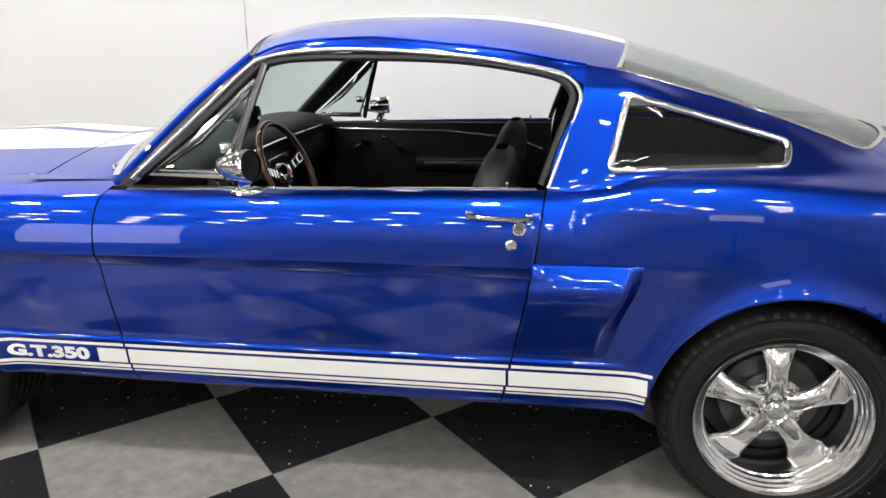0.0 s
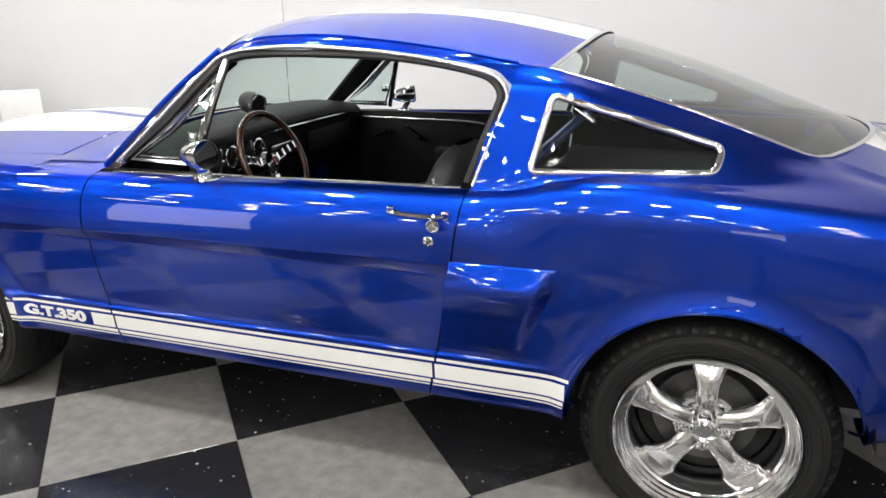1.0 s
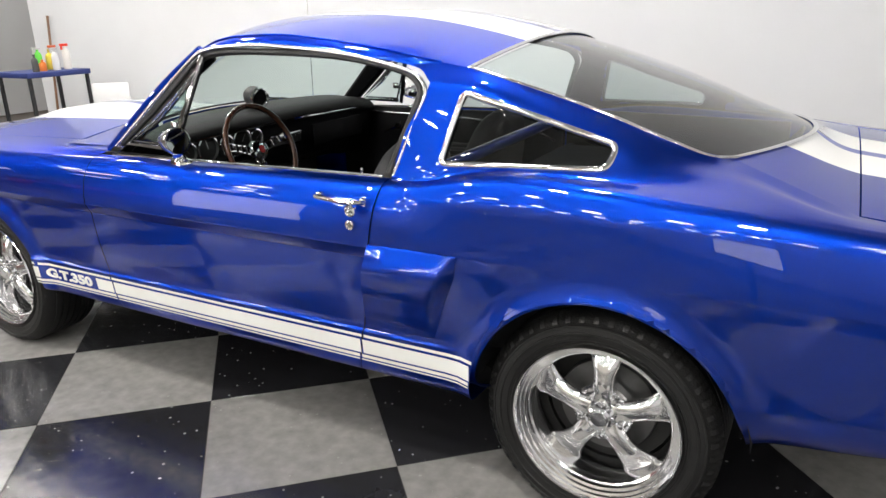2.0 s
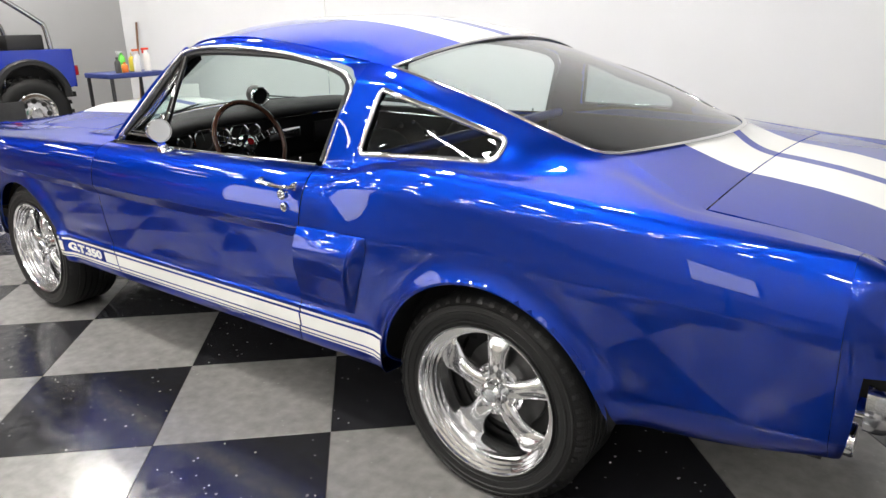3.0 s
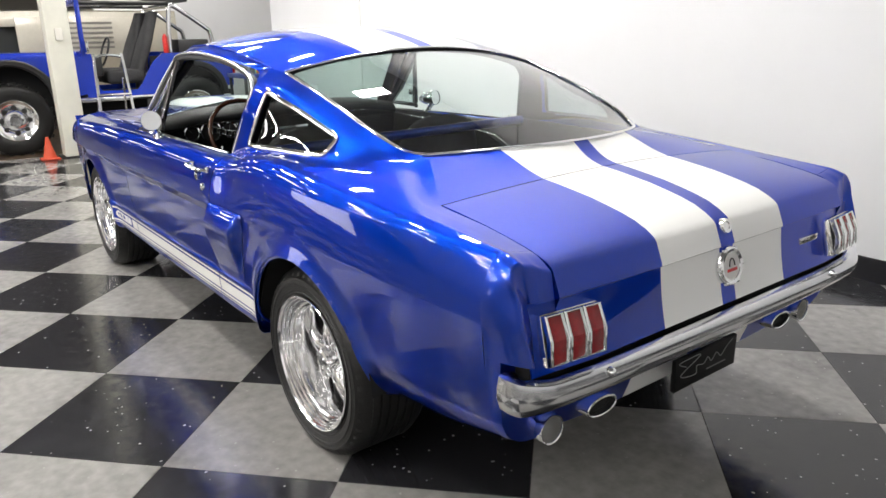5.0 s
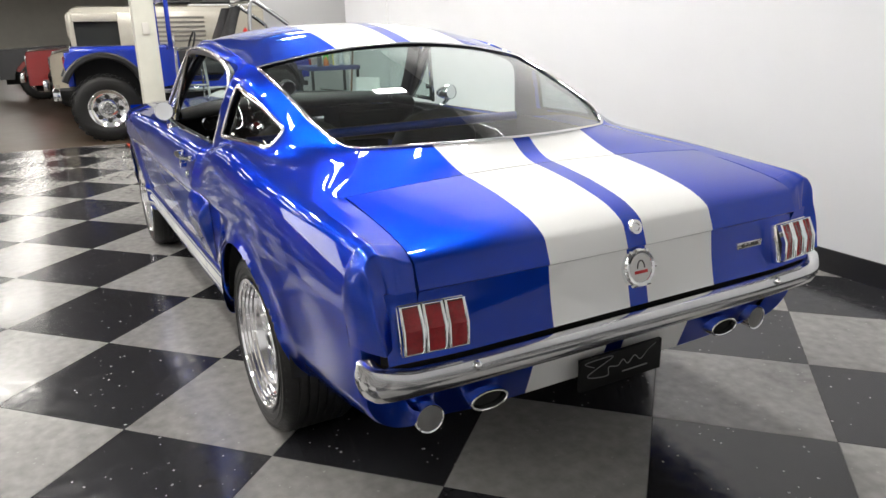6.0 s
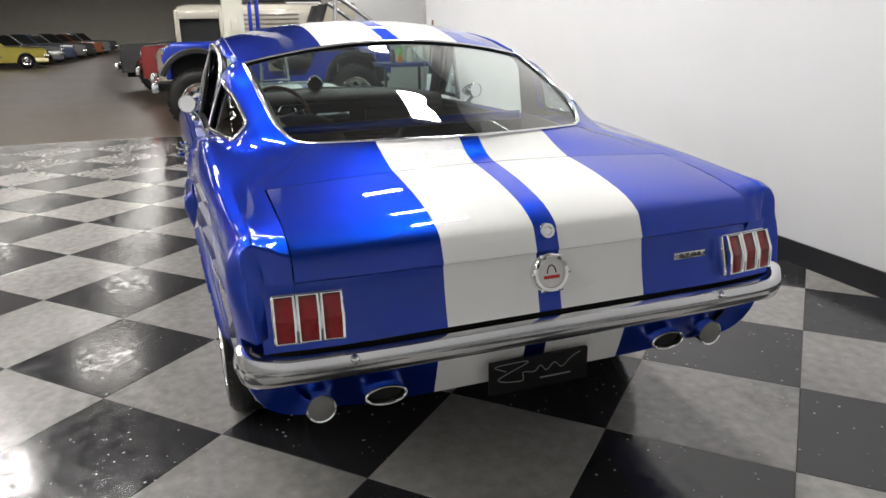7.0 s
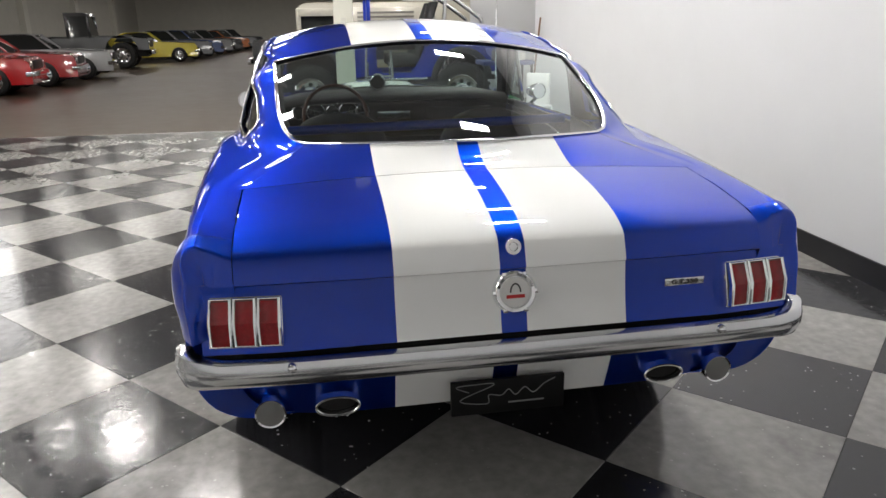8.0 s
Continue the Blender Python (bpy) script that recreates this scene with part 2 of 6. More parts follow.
def spl(x, pts):
    """A smooth curve through (x, value) pairs."""
    if x <= pts[0][0]:
        return pts[0][1]
    if x >= pts[-1][0]:
        return pts[-1][1]
    for i in range(len(pts) - 1):
        if x <= pts[i + 1][0]:
            break
    x0, y0 = pts[i]
    x1, y1 = pts[i + 1]
    h = x1 - x0
    d = (y1 - y0) / h

    def slope(k):
        if k == 0 or k == len(pts) - 1:
            return None
        a = (pts[k][1] - pts[k - 1][1]) / (pts[k][0] - pts[k - 1][0])
        b = (pts[k + 1][1] - pts[k][1]) / (pts[k + 1][0] - pts[k][0])
        if a * b <= 0:
            return 0.0
        return 2 * a * b / (a + b)
    m0, m1 = slope(i), slope(i + 1)
    m0 = d if m0 is None else m0
    m1 = d if m1 is None else m1
    t = (x - x0) / h
    return (2 * t ** 3 - 3 * t * t + 1) * y0 + (t ** 3 - 2 * t * t + t) * h * m0 + (3 * t * t - 2 * t ** 3) * y1 + (t ** 3 - t * t) * h * m1


def smooth(a, b, x):
    t = min(1.0, max(0.0, (x - a) / (b - a)))
    return t * t * (3 - 2 * t)


def catmull(pts, n):
    """A polyline drawn smoothly through points, n pieces between two."""
    out = []
    P = [Vector(p) for p in pts]
    for i in range(len(P) - 1):
        p0, p1, p2, p3 = P[max(i - 1, 0)], P[i], P[i + 1], P[min(i + 2, len(P) - 1)]
        for k in range(n):
            t = k / n
            out.append(0.5 * (2 * p1 + (p2 - p0) * t + (2 * p0 - 5 * p1 + 4 * p2 - p3) * t * t + (3 * p1 - p0 - 3 * p2 + p3) * t ** 3))
    out.append(P[-1])
    return out


def grid(fn, nu, nv, drop=None):
    """Vertices and faces of fn(u, v) over the unit square."""
    vs = [Vector(fn(i / nu, j / nv)) for i in range(nu + 1) for j in range(nv + 1)]
    fs = []
    for i in range(nu):
        for j in range(nv):
            q = [i * (nv + 1) + j, (i + 1) * (nv + 1) + j, (i + 1) * (nv + 1) + j + 1, i * (nv + 1) + j + 1]
            if drop and drop(sum((vs[k] for k in q), Vector()) / 4):
                continue
            fs.append(q)
    return vs, fs


def mirror(vs):
    return [Vector((v[0], -v[1], v[2])) for v in vs]


def box_bm(x0, x1, y0, y1, z0, z1, bevel=0.0, seg=2):
    bm = bmesh.new()
    bmesh.ops.create_cube(bm, size=1.0)
    for v in bm.verts:
        v.co = Vector(((x0 + x1) / 2 + v.co.x * (x1 - x0), (y0 + y1) / 2 + v.co.y * (y1 - y0), (z0 + z1) / 2 + v.co.z * (z1 - z0)))
    if bevel:
        bmesh.ops.bevel(bm, geom=bm.edges[:], offset=bevel, segments=seg, profile=0.5, affect="EDGES")
    return bm


def lathe(profile, n=48, axis="y", a0=0.0, a1=2 * math.pi):
    """Turns (radius, offset) pairs round an axis through the origin."""
    vs, fs = [], []
    full = abs(a1 - a0 - 2 * math.pi) < 1e-6
    m = n if full else n + 1
    for i in range(m):
        a = a0 + (a1 - a0) * i / n
        for r, o in profile:
            c, s = r * math.cos(a), r * math.sin(a)
            vs.append(Vector((c, o, s)) if axis == "y" else Vector((o, c, s)) if axis == "x" else Vector((c, s, o)))
    k = len(profile)
    for i in range(n):
        j = (i + 1) % m
        for q in range(k - 1):
            fs.append([i * k + q, j * k + q, j * k + q + 1, i * k + q + 1])
    return vs, fs


def sweep(pts, section, closed=False, up=(0, 0, 1), ends=True):
    """A section of (side, up) pairs swept along points; side lies across the way and up."""
    P = [Vector(p) for p in pts]
    up = Vector(up)
    vs, fs = [], []
    n, k = len(P), len(section)
    for i, p in enumerate(P):
        a = P[(i - 1) % n] if closed or i > 0 else p
        b = P[(i + 1) % n] if closed or i < n - 1 else p
        t = (b - a).normalized()
        s = t.cross(up)
        s = s.normalized() if s.length > 1e-6 else Vector((1, 0, 0))
        w = s.cross(t).normalized()
        for q in section:
            vs.append(p + s * q[0] + w * q[1])
    for i in range(n if closed else n - 1):
        j = (i + 1) % n
        for q in range(k):
            r = (q + 1) % k
            fs.append([i * k + q, j * k + q, j * k + r, i * k + r])
    if ends and not closed:
        fs.append(list(range(k))[::-1])
        fs.append([(n - 1) * k + q for q in range(k)])
    return vs, fs


def ring(r, n=10):
    return [(r * math.cos(2 * math.pi * i / n), r * math.sin(2 * math.pi * i / n)) for i in range(n)]


def flat(w, h):
    return [(-w / 2, -h / 2), (w / 2, -h / 2), (w / 2, h / 2), (-w / 2, h / 2)]


def rounded(w, h, c):
    return [(-w / 2 + c, -h / 2), (w / 2 - c, -h / 2), (w / 2, -h / 2 + c), (w / 2, h / 2 - c), (w / 2 - c, h / 2), (-w / 2 + c, h / 2), (-w / 2, h / 2 - c), (-w / 2, -h / 2 + c)]


def join(*shapes):
    vs, fs = [], []
    for v, f in shapes:
        o = len(vs)
        vs += list(v)
        fs += [[i + o for i in q] for q in f]
    return vs, fs


def moved(shape, m):
    return [m @ Vector(v) for v in shape[0]], shape[1]


def boxs(x0, x1, y0, y1, z0, z1, bevel=0.0, seg=2):
    bm = box_bm(x0, x1, y0, y1, z0, z1, bevel, seg)
    bm.verts.index_update()
    r = [v.co.copy() for v in bm.verts], [[v.index for v in f.verts] for f in bm.faces]
    bm.free()
    return r


def thick(shape, d):
    """Gives a sheet the depth d along its own vertex normals."""
    bm = bmesh.new()
    vv = [bm.verts.new(v) for v in shape[0]]
    for f in shape[1]:
        bm.faces.new([vv[i] for i in f])
    bmesh.ops.recalc_face_normals(bm, faces=bm.faces)
    bmesh.ops.solidify(bm, geom=bm.faces[:], thickness=d)
    bm.verts.index_update()
    r = [v.co.copy() for v in bm.verts], [[v.index for v in f.verts] for f in bm.faces]
    bm.free()
    return r


def lettering(text, size, depth, m, spacing=1.0, width=1.0):
    """Letters in the built-in font as one mesh; m puts their plane in place."""
    cu = bpy.data.curves.new("lettering", "FONT")
    cu.body, cu.size, cu.extrude, cu.space_character = text, size, depth, spacing
    cu.offset = size * .045
    cu.align_x, cu.align_y = "CENTER", "CENTER"
    tmp = bpy.data.objects.new("lettering", cu)
    scene.collection.objects.link(tmp)
    bpy.context.view_layer.update()
    me = bpy.data.meshes.new_from_object(tmp.evaluated_get(bpy.context.evaluated_depsgraph_get()))
    bpy.data.objects.remove(tmp)
    vs = [m @ Vector((v.co.x * width, v.co.y, v.co.z)) for v in me.vertices]
    fs = [list(p.vertices) for p in me.polygons]
    return vs, fs

# ---- the hall ----
WY, WX = 2.46, -6.4                     # the white wall's face and its end
TILE = 0.6096
TA = radians(-47.2)
TO = Vector((-0.1391, -0.8120))
TU = Vector((math.cos(TA), math.sin(TA)))
TV = Vector((-math.sin(TA), math.cos(TA)))


def slab(name, x0, x1, y0, y1, z0, z1, material, label="", kind="structure", parent=None):
    ob = mesh_ob(name, *boxs(x0, x1, y0, y1, z0, z1), material, parent, label)
    if parent is None:
        ob.matrix_basis = bpose(0, 0)
        tagged(ob, label, kind=kind)
    return ob


HX0, HX1, HY0, HY1, HZ = -62.0, 7.6, -17.0, 9.0, 5.4
slab("ground", HX0 - 3, HX1 + 3, HY0 - 3, HY1 + 3, -0.30, -0.012, M_CONC, "brown polished concrete floor of a large hall")
slab("wall_side", WX, HX1, WY, WY + 0.12, 0, HZ, M_WALL, "white painted partition wall with faint panel seams")
slab("baseboard", WX + 0.002, HX1, WY - 0.012, WY - 0.0005, 0, 0.135, M_BASE, "black rubber baseboard along a white wall")
slab("wall_end", -10.12, -10.0, 0.9, HY1, 0, HZ, M_WALL, "light painted wall behind the parked off-road vehicle")
slab("wall_west", HX0 - 0.2, HX0, HY0, HY1, 0, HZ, M_WALLF, "far beige-grey hall wall")
slab("wall_north", HX0, HX1, HY1, HY1 + 0.2, 0, HZ, M_WALL2, "beige-grey hall wall")
slab("wall_south", HX0, HX1, HY0 - 0.2, HY0, 0, HZ, M_WALL2, "beige-grey hall wall")
for k in range(6):
    slab("trim", -55.0 + k * 8.0, -54.4 + k * 8.0, HY0, HY0 + 0.3, 0, HZ, M_WALLF, "pale pilaster on the hall wall")
# unseen wall closing the hall, kept white to bounce fill onto the tail
slab("wall_east", HX1, HX1 + 0.2, HY0, HY1, 0, HZ, M_WALL, "pale grey hall wall")
slab("ceiling", HX0, HX1, HY0, HY1, HZ, HZ + 0.2, M_CEIL, "grey hall ceiling")


def ceiling_lamp(x, y, lx, ly, glow):
    lamp = empty("ceiling_light", "flat white ceiling light, switched on", "ceiling light", "ceiling lights of the hall", bpose(x, y, HZ - 0.5))
    mesh_ob("housing", *join(boxs(-lx / 2 - 0.03, lx / 2 + 0.03, -ly / 2 - 0.03, ly / 2 + 0.03, 0.012, 0.09, 0.01), boxs(-lx / 4, -lx / 4 + 0.012, -0.006, 0.006, 0.085, 0.5), boxs(lx / 4, lx / 4 + 0.012, -0.006, 0.006, 0.085, 0.5)), M_LAMPF, lamp)
    mesh_ob("diffuser", *boxs(-lx / 2, lx / 2, -ly / 2, ly / 2, 0.0, 0.011), glow, lamp)
    return lamp


def tube_lamp(x, y, lx):
    """Two bare tubes side by side under a shallow tray."""
    lamp = empty("tube_light", "twin-tube ceiling light in a white tray, switched on", "ceiling light", "tube lights of the hall", bpose(x, y, HZ - 0.5))
    mesh_ob("tray", *join(boxs(-lx / 2 - .03, lx / 2 + .03, -.17, .17, .045, .08, .008), boxs(-.006, .006, -.006, .006, .078, .5)), M_LAMPF, lamp)
    for sg in (-1, 1):
        mesh_ob("tube", *moved(lathe([(0, -lx / 2), (.024, -lx / 2), (.024, lx / 2), (0, lx / 2)], 10, "x"), Matrix.Translation((0, sg * .11, .018))), M_LAMPS, lamp)
    return lamp


for ly in (-3.1, -7.3, -11.4):
    for k in range(2, 12):
        ceiling_lamp(-1.0 - 4.8 * k, ly, 0.6, 1.1, M_LAMPH)
for ly in (1.25, -2.3):
    for lx in (-6.6, -4.2, -1.7, 0.35):
        ceiling_lamp(lx - (0.2 if ly < 0 else 0), ly - (1.8 if lx < -6 and ly < 0 else 0), 0.22, 0.55, M_LAMP)
# extra unseen lamp, added to brighten the rear quarter
ceiling_lamp(2.0, -3.3, 0.22, 0.50, M_LAMP)
# two unseen lamps added to lift the wall behind the open off-roader
ceiling_lamp(-8.3, 4.3, 0.6, 1.1, M_LAMPH)
ceiling_lamp(-8.6, 2.3, 0.6, 1.1, M_LAMPH)
# a further row, not seen, put in as fill for the hall's north side
for k in range(9):
    ceiling_lamp(-15.0 - 4.8 * k, 5.2, 0.6, 1.1, M_LAMPH)
for j, ly in enumerate((-5.2, -7.0, -9.0, -11.2, -13.6)):
    for k in range(8):
        tube_lamp(-9.2 + 2.1 * k + 0.6 * (j % 3), ly, 0.30)


def light_panel(x, y, z, w, h, rz):
    """A lit white panel on a stand, unseen, for bright patches mirrored in paint."""
    st = empty("light_panel", "unseen white lit panel on a black stand, added for its reflection in the paint", "photo light", "photo lights beside the car", pose(x, y, 0, 0, 0, rz))
    mesh_ob("housing", *boxs(-w / 2 - .02, w / 2 + .02, -.06, -.004, z - h / 2 - .02, z + h / 2 + .02, .008), M_TRIM, st)
    mesh_ob("diffuser", *boxs(-w / 2, w / 2, -.004, .004, z - h / 2, z + h / 2), M_PANEL, st)
    mesh_ob("pole", *boxs(-.015, .015, -.05, -.02, .05, z, .004), M_TRIM, st)
    for k in range(3):
        a = 2 * math.pi * k / 3 + .5
        mesh_ob("leg", *sweep([Vector((0, -.035, .45)), Vector((.4 * math.cos(a), -.035 + .4 * math.sin(a), .012))], ring(.011, 8)), M_TRIM, st)
    return st


light_panel(-2.45, -3.55, .95, 1.05, 1.10, -30)
light_panel(1.72, -3.15, .95, .36, .26, 4)

# a steel column between the tiled bay and the hall
column = empty("column", "cream painted square steel column with scuffs near its foot", "column", "", pose(-6.35, 0.0, 0, 0, 0, -2.2))
mesh_ob("shaft", *boxs(-0.13, 0.13, -0.13, 0.13, 0.012, HZ - 0.002, 0.012), M_COL, column)
mesh_ob("base_plate", *boxs(-0.17, 0.17, -0.17, 0.17, 0.0, 0.012, 0.003), M_DARK, column)
mesh_ob("switch_box", *boxs(0.131, 0.165, -0.04, 0.04, 1.36, 1.50, 0.006), M_WALL2, column)

# ---- the blue fastback ----
car = empty("car", "blue two-door fastback sports coupe with white racing stripes, driver's window open", "car")

SIDE = [(.70, .285), (.790, .290), (.818, .306), (.830, .345), (.836, .40), (.8395, .445), (.8415, .459), (.8355, .474), (.843, .53), (.8495, .60), (.8525, .66),
        (.8535, .704), (.8565, .712), (.8705, .742), (.8725, .752), (.871, .79), (.865, .835), (.852, .878), (.833, .908), (.812, .926), (.786, .934)]
FENDER_ROWS = SIDE + [(.745, .944), (.69, .952), (.628, .958)]
DOOR_ROWS = SIDE + [(.776, .936), (.768, .930), (.764, .900)]
ZB = [(-2.12, .862), (-1.37, .893), (-.6, .913), (0, .925), (.70, .934), (.78, .935), (.86, .946), (.95, .964), (1.03, .973), (1.15, .976), (1.31, .968), (1.53, .952), (1.9, .925), (2.3, .893)]
WD = [(-2.12, -.085), (-1.9, -.04), (-1.37, -.004), (-.6, 0), (1.37, .004), (1.8, -.006), (2.1, -.02), (2.3, -.032)]
WU = [(.7, 0), (1.0, .012), (1.4, .014), (2.0, .015), (2.3, .02)]
ZL = [(-2.12, .40), (-1.75, .33), (-1.0, .300), (1.0, .295), (1.75, .32), (2.3, .37)]
ARCH = ((-1.3716, .325, .352), (1.362, .322, .372))
SOFT = {6: .8402, 7: .8412, 8: .8450, 9: .8500, 10: .8550, 11: .8590, 12: .8597, 13: .8612, 14: .8612, 15: .8590, 16: .8520, 17: .8370, 18: .8190, 19: .8010, 20: .7800}


REAR = [(.60, .338), (.690, .340), (.752, .356), (.795, .392), (.818, .430), (.829, .458), (.834, .474), (.838, .492), (.844, .54)]


def row(rows, x, i):
    i = min(max(i, 0), len(rows) - 1)
    d, z0 = rows[i]
    back = smooth(1.50, 1.74, x)
    lift = spl(x, ZL) - .285
    if i < len(REAR) and back > 0:
        d, z0 = d + (REAR[i][0] - d) * back, z0 + (REAR[i][1] - z0) * back
        lift = lift * (1 - back) + back * (spl(x, [(1.7, -.02), (2.0, .005), (2.24, .055)]))
    if i in SOFT:
        d += (SOFT[i] - d) * (smooth(.66, .80, x) if i > 8 else smooth(.85, 1.0, x) * (1 - back))
    up = min(1.0, max(0.0, (z0 - .70) / .234))
    low = min(1.0, max(0.0, (.45 - z0) / .165)) if back < .5 else min(1.0, max(0.0, (.50 - z0) / .165))
    z = z0 + up * (spl(x, ZB) - .934) + low * lift
    d += spl(x, WD) + up * spl(x, WU)
    cx, cz, r = ARCH[0]
    q = math.hypot(x - cx, z - cz)
    if q < r + .085 and i > 1:
        d += .018 * (1 - smooth(r + .012, r + .078, q))
    return d, z


def side(rows, x, s):
    i = min(int(s), len(rows) - 2)
    t = s - i
    p = [Vector(row(rows, x, i + k)) for k in (-1, 0, 1, 2)]
    if i == 0:
        p[0] = 2 * p[1] - p[2]
    if i >= len(rows) - 2:
        p[3] = 2 * p[2] - p[1]
    q = 0.5 * (2 * p[1] + (p[2] - p[0]) * t + (2 * p[0] - 5 * p[1] + 4 * p[2] - p[3]) * t * t + (3 * p[1] - p[0] - 3 * p[2] + p[3]) * t ** 3)
    return q.x, q.y


XEND = 2.235
GAP1 = [(.285, -.543), (.351, -.556), (.55, -.582), (.752, -.596), (.934, -.583), (.96, -.578)]
GAP2 = [(.285, .585), (.347, .598), (.48, .625), (.74, .678), (.94, .706)]


def arch_drop(p):
    return any(math.hypot(p.x - a, p.z - b) < r for a, b, r in ARCH)


def flare(x, z):
    """How far the flank is drawn out towards the rear arch's lip."""
    cx, cz, r = ARCH[1]
    t = min(1.0, max(0.0, (math.hypot(x - cx, z - cz) - r) / .080))
    return .021 * (1 - t) ** 2


def fair(vs, nu, nv):
    """Draws the quarter's flank out evenly between its lower edge, door gap and shoulder, then flares it at the arch."""
    P = np.array([tuple(v) for v in vs]).reshape(nu + 1, nv + 1, 3)
    X, Y, Z = P[:, :, 0], P[:, :, 1], P[:, :, 2]

    def ramp(a, b, v):
        t = np.clip((v - a) / (b - a), 0, 1)
        return t * t * (3 - 2 * t)
    w = ramp(.74, .92, X) * ramp(.47, .53, Z) * ramp(.90, .85, Z)
    k = (Z[:, 1:-1] - Z[:, :-2]) / np.maximum(Z[:, 2:] - Z[:, :-2], 1e-6)
    for _ in range(70):
        q = Y[:, :-2] + (Y[:, 2:] - Y[:, :-2]) * k
        Y[:, 1:-1] += .7 * w[:, 1:-1] * (q - Y[:, 1:-1])
        q = .5 * (Y[:-2] + Y[2:])
        Y[1:-1] += .7 * np.maximum(w[1:-1], ramp(.95, 1.1, X[1:-1]) * .8) * (q - Y[1:-1])
    for i in range(nu + 1):
        for j in range(nv + 1):
            v = vs[i * (nv + 1) + j]
            v.y = float(Y[i, j]) - (flare(v.x, v.z) if j > 3 else 0.0)


def side_panel(name, rows, xa, xb, nu, label=""):
    nv = (len(rows) - 1) * 3

    def f(u, v):
        s = v * (len(rows) - 1)
        i = min(int(s), len(rows) - 2)
        zb = rows[i][1] + (rows[i + 1][1] - rows[i][1]) * (s - i)
        a = xa(zb) if callable(xa) else xa
        b = xb(zb) if callable(xb) else xb
        x = a + (b - a) * u
        d, z = side(rows, x, s)
        return Vector((x, -d, z))
    vs, fs = grid(f, nu, nv, arch_drop)
    if name == "quarter_panel":
        fair(vs, nu, nv)
    used = {i for q in fs for i in q}
    for i in used:
        for a, b, r in ARCH:
            q = math.hypot(vs[i].x - a, vs[i].z - b)
            if q < r + .009:
                k = r / max(q, 1e-6)
                f0 = flare(vs[i].x, vs[i].z)
                vs[i].x, vs[i].z = a + (vs[i].x - a) * k, b + (vs[i].z - b) * k
                vs[i].y -= flare(vs[i].x, vs[i].z) - f0
    return vs, fs


def oval(w, h, n=10):
    return [(w / 2 * math.cos(2 * math.pi * i / n), h / 2 * math.sin(2 * math.pi * i / n)) for i in range(n)]


def both(name, shape, material, label="", parent=None, sharp=40.0, wall=0.0):
    """A part on the driver's side and its mirror image on the other."""
    out = []
    for k in (0, 1):
        vs = shape[0] if k == 0 else mirror(shape[0])
        sh = thick((vs, shape[1]), wall) if wall else (vs, shape[1])
        out.append(mesh_ob(name, *sh, material, parent or car, label, sharp))
    return out


both("front_fender", side_panel("front_fender", FENDER_ROWS, lambda z: -2.10 + .05 * smooth(.75, .45, z), lambda z: spl(z, GAP1) - .0025, 100), M_PAINT, sharp=28)
both("door", side_panel("door", DOOR_ROWS, lambda z: spl(z, GAP1) + .0025, lambda z: spl(z, GAP2) - .0025, 50), M_PAINT, "blue painted door", sharp=28)
quarters = both("quarter_panel", side_panel("quarter_panel", SIDE, lambda z: spl(z, GAP2) + .0025, XEND, 120), M_PAINT, sharp=28)

# sail panels from the shoulder up to the rear glass
Q1 = [(.70, .774, .944), (.86, .785, .956), (1.1, .774, .979), (1.35, .745, .976), (1.6, .70, .968), (1.90, .764, .9295), (2.08, .762, .9125), (2.235, .755, .8945), (2.3, .750, .884)]
Q2 = [(.70, .764, .975), (.86, .774, .978), (1.1, .744, .993), (1.35, .708, 1.000), (1.6, .645, .981), (1.90, .738, .9315), (2.08, .736, .9125), (2.235, .732, .8905), (2.3, .728, .876)]
Q3 = [(.70, .708, 1.165), (.80, .700, 1.19), (.92, .692, 1.19), (1.1, .672, 1.130), (1.35, .652, 1.055), (1.6, .574, .994), (1.90, .712, .9315), (2.08, .710, .9118), (2.235, .708, .8862), (2.3, .706, .866)]
QE = [(.78, .628, 1.258), (.90, .615, 1.238), (1.055, .607, 1.191), (1.207, .600, 1.143), (1.359, .592, 1.090), (1.45, .579, 1.058), (1.52, .558, 1.034), (1.57, .531, 1.018), (1.6, .500, 1.008), (1.90, .687, .9315), (2.08, .686, .911), (2.19, .685, .8925), (2.235, .685, .8825), (2.3, .685, .857)]


def at(tab, x):
    return spl(x, [(a, b) for a, b, c in tab]), spl(x, [(a, c) for a, b, c in tab])


def edge_e(x):
    if 1.6 < x < 1.90:
        t = (x - 1.6) / .30
        return .500 + (.687 - .500) * t, 1.008 + (.9315 - 1.008) * t
    return at(QE, x)


XF = [(0, .709), (.25, .715), (.5, .738), (.8, .797), (.92, .800), (1.0, .790)]


